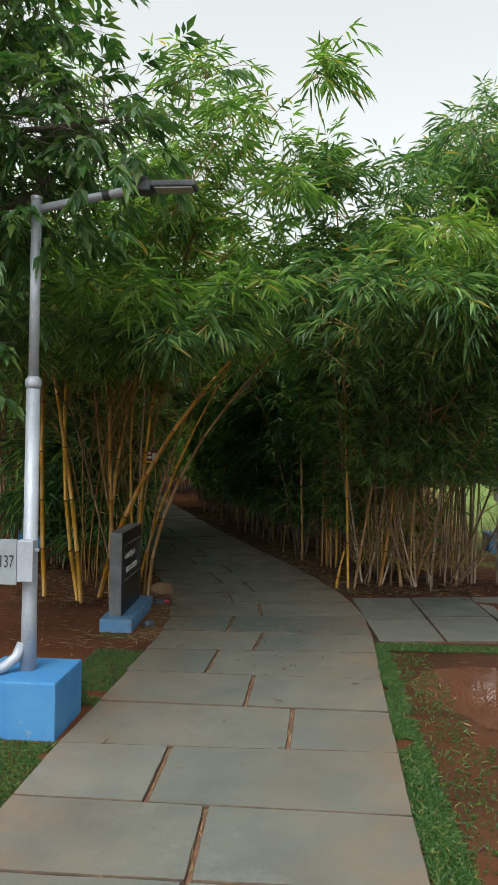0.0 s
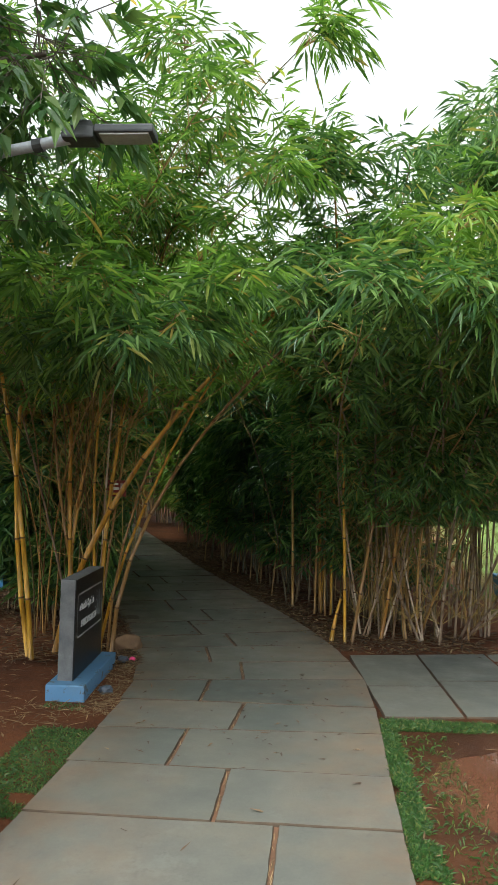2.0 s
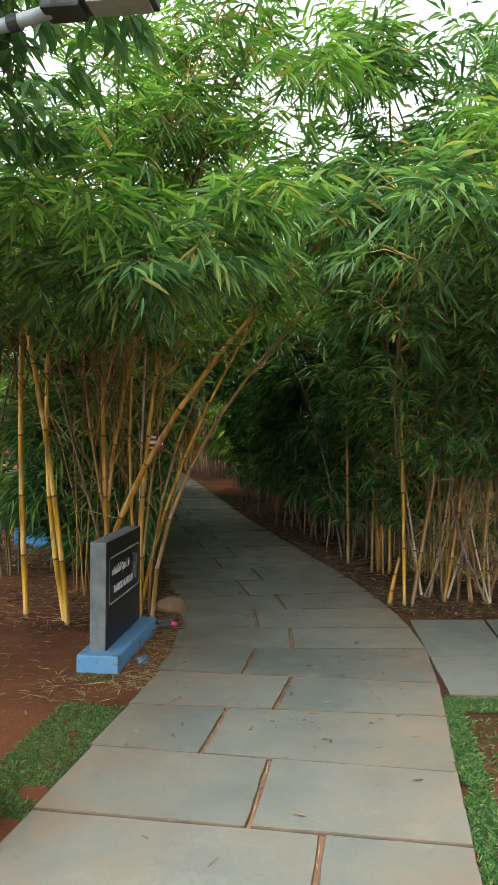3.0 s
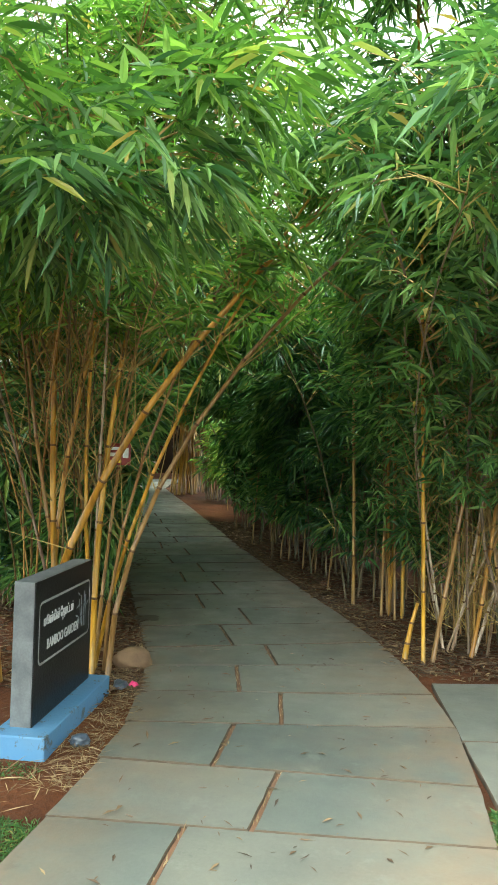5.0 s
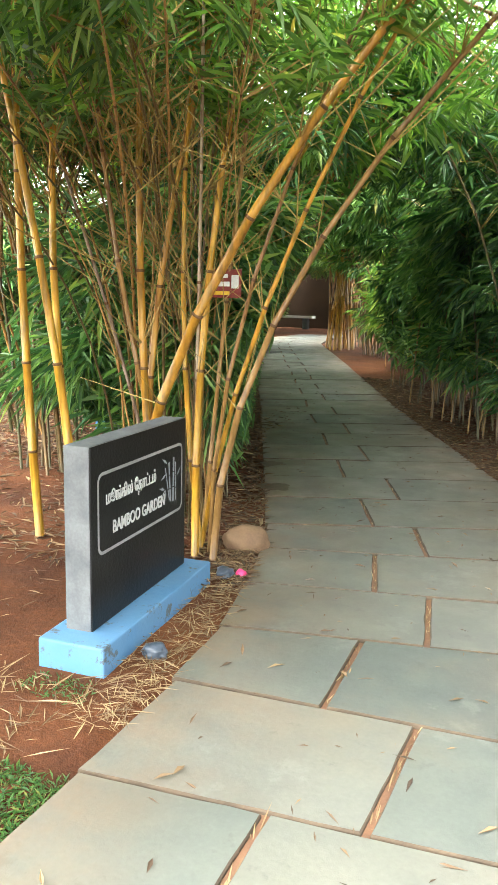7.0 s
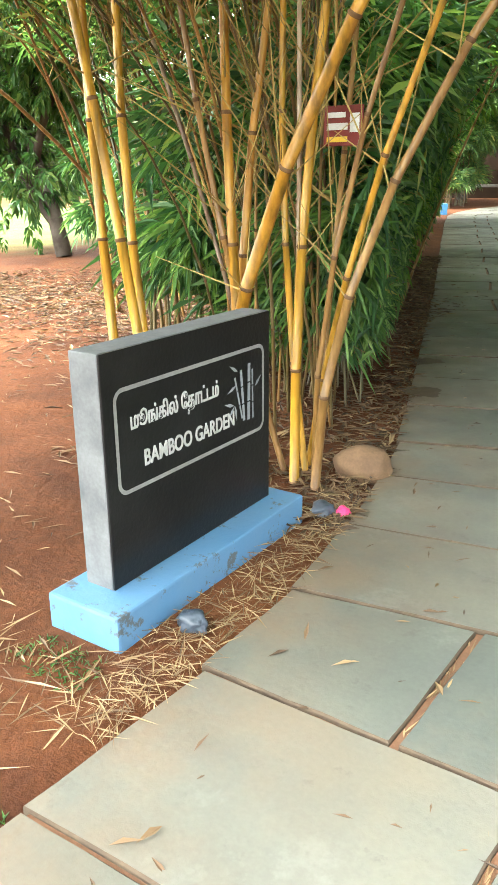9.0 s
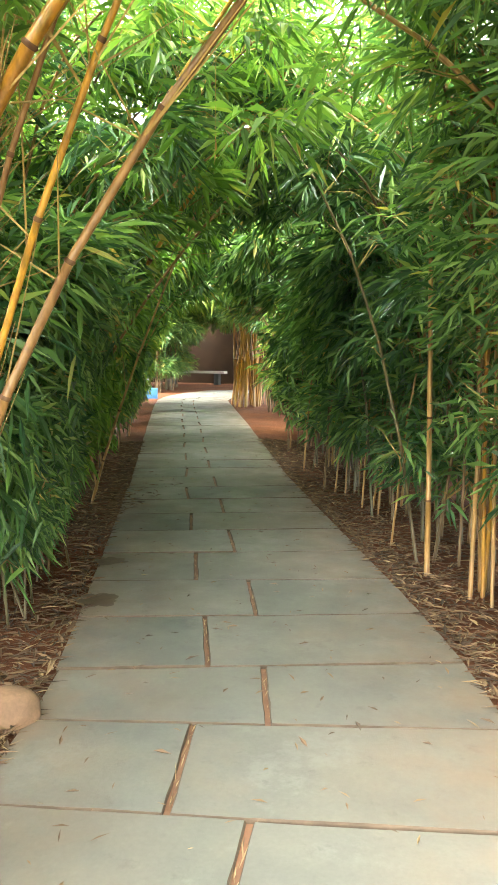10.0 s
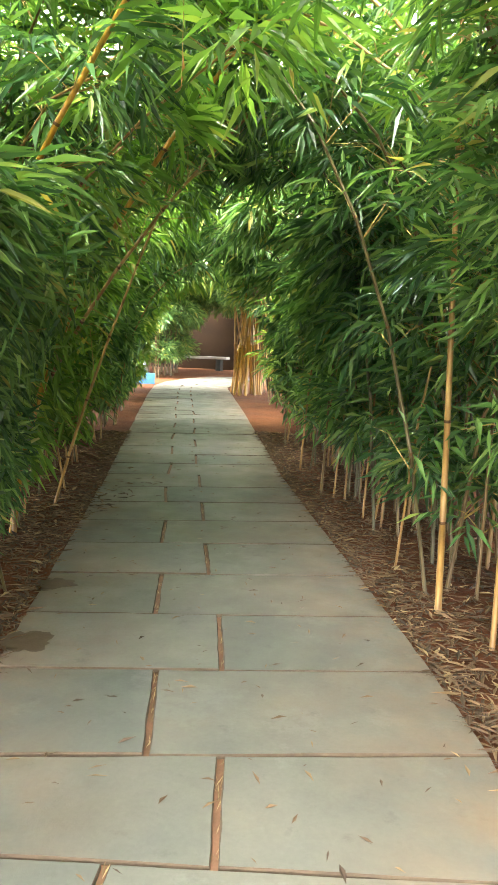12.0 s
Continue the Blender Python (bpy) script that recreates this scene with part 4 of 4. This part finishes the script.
def broad_tree(at, trunk, limbs, label, n, leaf, spread_r, squash=0.7):
    base = np.array(at, float)
    root = thing("tree", at, label, "tree", "broad-leaved trees")
    part("trunk", rod([np.array(p) for p in trunk], np.linspace(0.14, 0.07, len(trunk)), 10), BARK, root, smooth=True)
    tips = []
    for a, c, e, r in limbs:
        a, c, e = (np.array(v, float) for v in (a, c, e))
        pts = bezier(a, c, e, np.linspace(0, 1, 9)) + rng.normal(0, 0.03, (9, 3))
        part("limb", rod([tuple(p) for p in pts], np.linspace(r, r * 0.25, 9), 7), BARK, root, smooth=True)
        tips.append(pts[3:])
    tips = np.concatenate(tips)
    k = rng.integers(0, len(tips), n)
    c = tips[k] + (tips[np.minimum(k + 1, len(tips) - 1)] - tips[k]) * rng.uniform(0, 1, (n, 1)) * ((k + 1) % 6 > 0)[:, None] + rng.normal(0, 0.09, (n, 3))
    tw = c + rng.normal(0, 1, (n, 3)) * spread_r * np.array([1, 1, squash])
    v, f = prisms(c, tw, np.full(n, 0.0035), np.full(n, 0.0015))
    link_mesh("twigwork", array_mesh("twigwork", v, f), BARK, root)["kind"] = "stuff"
    P, D = sprays(np.repeat(c + (tw - c) * 0.75, 2, axis=0), unit(np.repeat(tw - c, 2, axis=0)), leaf, 6)
    s = leaf * rng.uniform(0.6, 1.2, len(P))
    v, f = blades(P, D, s, s * 0.37)
    link_mesh("crown", array_mesh("crown", v, f), LEAF_BROAD, root)["kind"] = "stuff"
    return root


broad_tree((-3.4, 5.9, -0.03), [(0, 0, 0), (0.05, 0, 0.9), (0.2, -0.05, 1.8), (0.3, -0.1, 2.6)],
           [((0.25, -0.1, 2.2), (1.2, -0.4, 2.6), (2.5, -0.7, 3.1), 0.06), ((0.3, -0.1, 2.5), (1.0, -0.3, 3.6), (2.3, -0.2, 3.9), 0.05), ((0.3, -0.1, 2.6), (0.6, 0.1, 4.0), (1.5, 0.2, 4.9), 0.05),
            ((0.2, -0.1, 2.0), (0.9, -0.6, 2.3), (1.9, -0.9, 2.3), 0.04), ((0.3, 0, 2.6), (-0.4, 0.6, 4.0), (-1.0, 0.9, 4.6), 0.05),
            ((0.3, -0.1, 2.5), (1.6, -0.6, 3.6), (3.0, -0.9, 3.5), 0.05), ((0.3, -0.1, 2.6), (1.0, -0.6, 4.0), (2.5, -0.7, 4.4), 0.05), ((0.3, -0.1, 2.6), (0.9, -0.9, 4.0), (2.0, -1.1, 4.7), 0.045),
            # limbs added overhead, out of view, to shade the first slabs and blue block
            ((0.3, -0.1, 2.6), (0.6, -1.6, 4.6), (2.4, -3.4, 5.6), 0.06), ((0.3, -0.1, 2.6), (0.8, -1.6, 5.0), (3.4, -2.8, 5.9), 0.06), ((0.3, -0.1, 2.6), (0.2, -1.6, 4.4), (1.2, -3.6, 5.2), 0.05)],
           "spreading tree with slender olive-green leaves", 1950, 0.12, 0.33)
broad_tree((-9.4, 14.6, 0.08), [(0, 0, 0), (-0.2, 0, 0.8), (-0.7, 0.1, 1.7), (-1.0, 0, 2.6)],
           [((-0.1, 0, 0.5), (-0.9, -0.2, 1.2), (-1.4, 0, 2.9), 0.11), ((-0.6, 0, 1.5), (0.3, 0, 2.8), (0.5, 0.2, 4.6), 0.08), ((-1.0, 0, 2.5), (-1.5, 0, 4), (-2.6, 0.4, 5), 0.07), ((-0.9, 0, 2.4), (1.0, 1, 5), (3.4, 1.5, 4.6), 0.06), ((-0.9, 0, 2.4), (1.0, -1, 4.6), (3.2, -1.2, 3.8), 0.05), ((-0.9, 0, 2.5), (0.6, -1.5, 4.4), (1.6, -3.0, 4.4), 0.05)],
           "old dark tree with a forked leaning trunk", 3600, 0.2, 0.75)

# ---- wall and bench at the end ----
z0 = float(lie(37))
wall = tagged(link_mesh("wall_end", array_mesh("wall_end", [(0, 0, 0)], np.zeros((0, 3), int)), WALLDARK), "weathered brown wall, shade put into its dark colour", "wall", kind="structure")
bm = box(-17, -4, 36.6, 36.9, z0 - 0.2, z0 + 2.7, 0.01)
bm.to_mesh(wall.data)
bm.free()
bench = thing("bench", (-9.4, 35.4, z0), "long pale concrete bench before a dark wall", "bench", rz=0)
part("seat", box(-1.3, 1.3, -0.22, 0.22, 0.4, 0.5, 0.015), CONCRETE, bench)
for x in (-0.95, 0.95):
    part("leg", box(x - 0.1, x + 0.1, -0.18, 0.18, -0.05, 0.4, 0.01), DARK, bench)

# ---- woods and lawns beyond ----


def far_woods(cx, cy, wx, wy, h, n, leaf, label):
    p = np.stack([rng.uniform(-wx, wx, n), rng.uniform(-wy, wy, n), np.zeros(n)], axis=1)
    top = h * (0.65 + 0.35 * np.sin(p[:, 0] * 0.9 + cx) * np.cos(p[:, 0] * 0.37 + 1))
    p[:, 2] = rng.uniform(0.02, 1, n) ** 0.8 * top
    d = unit(rng.normal(0, 1, (n, 3)) + np.array([0, 0, -0.4]))
    v, f = blades(p, d, rng.uniform(0.6, 1.3, n) * leaf, rng.uniform(0.6, 1.2, n) * leaf * 0.4)
    ob = link_mesh("far_woods", array_mesh("far_woods", v, f), LEAF_BROAD)
    ob.location = (cx, cy, 0.3)
    return tagged(ob, label, "trees", kind="stuff")


far_woods(-33, 36, 16, 3, 8, 22000, 0.42, "belt of green trees behind the garden")
far_woods(16, 36, 14, 3, 4.5, 15000, 0.38, "low belt of green trees beyond the lawn")
far_woods(-6, 43, 16, 2, 5, 15000, 0.42, "belt of green trees behind the wall")

# ---- grass, puddle, leaf litter ----


def tuft(name, boxes, n, h, label):
    P = []
    w = np.array([(x1 - x0) * (y1 - y0) for x0, x1, y0, y1 in boxes])
    for (x0, x1, y0, y1), k in zip(boxes, (n * w / w.sum()).astype(int)):
        q = np.stack([rng.uniform(x0, x1, k), rng.uniform(y0, y1, k), np.full(k, -0.022)], axis=1)
        keep = np.array([noise.noise((a * 5, c * 5, 7.0)) > -0.42 for a, c, _ in q])
        out = (q[:, 0] > edge(RIGHT_EDGE, q[:, 1]) + 0.004) | (q[:, 0] < edge(LEFT_EDGE, q[:, 1]) - 0.004)
        P.append(q[keep & out])
    P = np.concatenate(P)
    d = unit(np.stack([rng.normal(0, 0.75, len(P)), rng.normal(0, 0.75, len(P)), np.full(len(P), 0.75)], axis=1))
    s = h * rng.uniform(0.5, 1.3, len(P))
    v, f = blades(P, d, s, s * 0.16, 0.25)
    return tagged(link_mesh(name, array_mesh(name, v, f), GRASS), label, "grass", kind="stuff")


tuft("grass_verge", [(1.2, 1.43, 1.5, 6.85), (1.36, 3.6, 6.77, 6.98)], 44000, 0.042, "short green grass along the edge of the walk")
tuft("grass_verge", [(1.42, 1.72, 2.0, 6.7), (1.7, 2.6, 3.0, 4.9), (2.2, 3.4, 4.7, 5.2)], 5200, 0.045, "thin patchy grass on red soil")
tuft("grass_verge", [(-0.82, -0.44, 5.25, 6.5), (-1.3, -0.45, 3.0, 4.66)], 27000, 0.034, "patchy green grass beside the blue block")

tuft("grass_verge", [(-0.95, -0.66, 6.86, 7.02)], 220, 0.03, "sparse grass at the foot of the sign")

bm = bmesh.new()
ring = []
for i in range(48):
    a = 2 * math.pi * i / 48
    k = 1.2 + 0.18 * noise.noise((math.cos(a) * 1.6, math.sin(a) * 1.6, 4.0))
    ring.append(bm.verts.new((2.1 + 0.6 * k * math.cos(a), 5.95 + 0.68 * k * math.sin(a), 0)))
bm.faces.new(ring)
puddle = tagged(part("puddle", bm, MUD, None), "shallow muddy puddle on red soil", "puddle", kind="structure")
puddle.location.z = -0.031


def strew(name, n, where, label, length=(0.05, 0.16), mats=LITTER, width=0.14, lift=0.03):
    P = where(n)
    P[:, 2] += lie(P[:, 1])
    a = rng.uniform(0, 2 * np.pi, len(P))
    d = unit(np.stack([np.cos(a), np.sin(a), rng.normal(0, 0.12, len(P))], axis=1))
    s = rng.uniform(*length, len(P))
    v, f = blades(P, d, s, s * width * rng.uniform(0.6, 1.4, len(P)), 0.0, 0.3, flat=True)
    return tagged(link_mesh(name, array_mesh(name, v, f), mats), label, "leaf litter", kind="stuff")


def beside(y0, y1, left, reach):
    def make(n):
        y = rng.uniform(y0, y1, n)
        k = rng.uniform(0, 1, n) ** 1.6 * reach + 0.02
        x = edge(LEFT_EDGE, y) - k if left else edge(RIGHT_EDGE, y) + k
        return np.stack([x, y, -0.012 + rng.uniform(0, 0.02, n)], axis=1)
    return make


strew("leaf_litter", 10000, beside(8.0, 17, True, 1.6), "brown dry bamboo leaves lying beside the walk", (0.04, 0.13), LITTER, 0.16)
strew("leaf_litter", 13000, beside(8.9, 18, False, 1.5), "brown dry bamboo leaves lying under the canes", (0.04, 0.13), LITTER, 0.16)
strew("straw_litter", 1250, beside(6.75, 8.7, True, 0.2), "straw-coloured dry stalks along the edge of the walk", (0.03, 0.12), STRAW, 0.05)
strew("straw_litter", 130, lambda n: np.stack([rng.uniform(-1.1, -0.62, n), rng.uniform(6.45, 7.05, n), np.full(n, -0.012)], axis=1), "pale dry stalks before the plinth", (0.05, 0.17), STRAW, 0.06)
strew("straw_litter", 110, lambda n: np.stack([rng.uniform(-2.2, -0.9, n), rng.uniform(6.3, 8.6, n), np.full(n, -0.012)], axis=1), "scattered pale stalks on red soil", (0.04, 0.12), STRAW, 0.1)
strew("leaf_litter", 900, lambda n: np.stack([rng.uniform(-4.5, -0.9, n), rng.uniform(7.3, 13, n), np.full(n, -0.01)], axis=1), "scattered dry leaves on red soil", (0.03, 0.12), LITTER, 0.1)
strew("leaf_litter", 11000, lambda n: np.stack([rng.uniform(-8.5, -1.9, n), rng.normal(11.3, 1.0, n), -0.012 + rng.uniform(0, 0.03, n)], axis=1), "drift of dark brown leaves at the back of the clearing", (0.05, 0.13), LITTER, 0.22)
strew("leaf_litter", 700, lambda n: np.stack([rng.uniform(1.3, 3.6, n), rng.uniform(9.2, 10.2, n), np.full(n, -0.008)], axis=1), "dry leaves under the pale canes")
strew("leaf_litter", 420, lambda n: np.stack([rng.uniform(-0.42, 3.0, n), rng.uniform(1.5, 6.6, n), np.full(n, -0.008)], axis=1), "few dry leaves on the verge", (0.03, 0.11), LITTER, 0.12)


def on_walk(n):
    y = rng.uniform(6.0, 18, n)
    k = rng.uniform(0.03, 0.97, n)
    return np.stack([edge(LEFT_EDGE, y) * (1 - k) + edge(RIGHT_EDGE, y) * k, y, np.full(n, 0.006)], axis=1)


strew("fallen_leaves", 560, on_walk, "few dry leaves and stalks fallen on the paving", (0.02, 0.075), LITTER, 0.2)

for x, y, r, sd in ((-1.06, 10.05, 0.11, 1.0), (-1.34, 10.8, 0.09, 5.0)):
    bm = bmesh.new()
    vs = []
    for i in range(40):
        a = 2 * math.pi * i / 40
        k = r * (1 + 0.5 * noise.noise((math.cos(a) * 1.8 + sd, math.sin(a) * 1.8, sd)) + 0.2 * noise.noise((math.cos(a) * 6, math.sin(a) * 6, sd)))
        vs.append(bm.verts.new((x + k * 1.2 * math.cos(a), y + k * math.sin(a), float(lie(y)) + 0.0055)))
    bm.faces.new(vs)
    tagged(part("damp_stain", bm, STAIN, None), "dark damp stain on the paving edge", "stain", kind="structure")

# ---- paving ----
walkway = tagged(new("walkway"), "paved walk of grey-green stone slabs with clay joints", "path", kind="structure")
ROWS = [(3.44, 3.46), (4.03, 4.03), (4.64, 4.71), (5.31, 5.32), (5.95, 5.95), (6.53, 6.64), (7.13, 7.19), (7.62, 7.94), (8.15, 8.51), (8.69, 9.14), (9.14, 9.755), (9.77, 10.375), (10.38, 10.99), (10.99, 11.63), (11.6, 12.27)]
SPLITS = [0.5, 0.34, 0.672, 0.507, 0.32, 0.478, 0.32, 0.478, 0.336, 0.503, 0.36, 0.51, 0.353, 0.507]
ROWS = [(3.44 - 0.61 * k, 3.46 - 0.61 * k) for k in range(14, 0, -1)] + ROWS + [(11.6 + 0.595 * k, 12.27 + 0.595 * k) for k in range(1, 34)]
SPLITS = [0.34, 0.5] * 7 + SPLITS + [0.35, 0.51] * 20


def slab(name, corners, parent, thick=0.05, stain=(0, 0, 0, 0)):
    """One paving slab from its four corners in plan, with worn edges."""
    c = Vector((sum(p[0] for p in corners) / 4, sum(p[1] for p in corners) / 4, 0))
    z = float(lie(c.y)) + random.uniform(-0.003, 0.003)
    outline, marks = [], []
    for a, e, sa, se in zip(corners, corners[1:] + corners[:1], stain, stain[1:] + stain[:1]):
        d = Vector((e[0] - a[0], e[1] - a[1]))
        out = Vector((d.y, -d.x)).normalized()
        for f in (0.0, 0.17, 0.34, 0.5, 0.67, 0.84):
            w = random.uniform(-0.0035, 0.002) if f else -0.003
            outline.append((a[0] + d.x * f + out.x * w, a[1] + d.y * f + out.y * w))
            marks.append(sa + (se - sa) * f)
    n = len(outline)
    verts, faces = [], []
    for k, dz in ((0.0, -thick), (0.0, -0.006), (0.003, 0.0)):
        for x, y in outline:
            d = Vector((x, y, 0)) - c
            q = d - d.normalized() * k * random.uniform(0.8, 2.0)
            verts.append((q.x, q.y, dz + float(lie(y)) - float(lie(c.y))))
    for r in (0, n):
        for i in range(n):
            faces.append((r + i, r + (i + 1) % n, r + n + (i + 1) % n, r + n + i))
    faces.append(tuple(range(2 * n, 3 * n)))
    me = bpy.data.meshes.new(name)
    me.from_pydata(verts, [], faces)
    me.polygons.foreach_set("material_index", np.array([1] * (2 * n) + [0], dtype=np.int32))
    me.attributes.new("stain", "FLOAT", "POINT").data.foreach_set("value", np.array(marks * 3, dtype=np.float32))
    ob = link_mesh(name, me, [STONE, EDGE_DIRT], parent)
    ob.matrix_basis = pose(c.x, c.y, z, random.uniform(-0.15, 0.15), random.uniform(-0.15, 0.15), 0)
    return ob


JOINTS = []
for (l0, r0), (l1, r1), u in zip(ROWS, ROWS[1:], SPLITS):
    g, j = 0.005, 0.0105
    A, B = Vector((float(edge(LEFT_EDGE, l0)), l0 + g)), Vector((float(edge(RIGHT_EDGE, r0)), r0 + g))
    D, C = Vector((float(edge(LEFT_EDGE, l1)), l1 - g)), Vector((float(edge(RIGHT_EDGE, r1)), r1 - g))
    for e in (A, D):
        e.x += random.uniform(-0.012, 0.008)
    a, d = random.uniform(-0.01, 0.01), random.uniform(-0.01, 0.01)
    m0, m1 = A.lerp(B, u + a), D.lerp(C, u + d)
    s = Vector((j, 0))
    JOINTS.append((m0, m1))
    slab("slab", [A, m0 - s, m1 - s, D], walkway, stain=(1.0, 0.25, 0.25, 1.0))
    slab("slab", [m0 + s, B, C, m1 + s], walkway, stain=(0.15, 1.0, 1.0, 0.15))

side_path = tagged(new("side_path"), "side path of grey stone slabs meeting the walk", "path", kind="structure")
x0 = 1.385
for k, x1 in enumerate((1.94, 2.58, 3.2, 3.85, 4.5, 5.1, 5.7, 6.4, 7.0, 7.6)):
    f = lambda x: 6.99 + 0.13 * (x - 1.35)
    h = lambda x: 8.75 + 0.21 * (x - 1.3)
    u = (0.42, 0.5, 0.55)[k % 3]
    xa, xb = x0 + 0.008, x1 - 0.008
    xc, xd = (xa - 0.13 if k == 0 else xa - 0.06), xb - 0.06
    mid_a, mid_b = f(xa) * (1 - u) + h(xa) * u, f(xb) * (1 - u) + h(xb) * u
    xm, xn = xa * (1 - u) + xc * u, xb * (1 - u) + xd * u
    slab("slab", [Vector((xa, f(xa))), Vector((xb, f(xb))), Vector((xn, mid_b - 0.004)), Vector((xm, mid_a - 0.004))], side_path)
    slab("slab", [Vector((xm, mid_a + 0.004)), Vector((xn, mid_b + 0.004)), Vector((xd, h(xd))), Vector((xc, h(xc)))], side_path)
    x0 = x1

# clay bed showing in the joints
ys = np.arange(-5, 31.5, 0.3)
lv = [(float(edge(LEFT_EDGE, y)) + 0.012, y, float(lie(y)) - 0.017) for y in ys]
rv = [(float(edge(RIGHT_EDGE, y)) - 0.012, y, float(lie(y)) - 0.017) for y in ys]
k = len(ys)
tagged(link_mesh("joint_bed", array_mesh("joint_bed", lv + rv, [(i, k + i, k + i + 1, i + 1) for i in range(k - 1)]), CLAY), "red-brown clay in the paving joints", "joint", kind="structure")


def in_joints(n):
    """Points along the lengthwise joints of the walk."""
    near = [(a, c) for a, c in JOINTS if 3 < a.y < 14]
    q = []
    for i in range(n):
        a, c = near[i % len(near)]
        p = a.lerp(c, float(rng.uniform(0.05, 0.95)))
        q.append((p.x + float(rng.normal(0, 0.006)), p.y, -0.012))
    return np.array(q)


P = in_joints(420)
P[:, 2] += lie(P[:, 1])
a = rng.normal(math.pi / 2, 0.35, len(P))
s = rng.uniform(0.03, 0.11, len(P))
v, f = blades(P, unit(np.stack([np.cos(a), np.sin(a), rng.normal(0.06, 0.06, len(P))], axis=1)), s, np.full(len(P), 0.005), 0.0, 0.2, flat=True)
tagged(link_mesh("joint_litter", array_mesh("joint_litter", v, f), STRAW), "dry stalks caught in the paving joints", "leaf litter", kind="stuff")
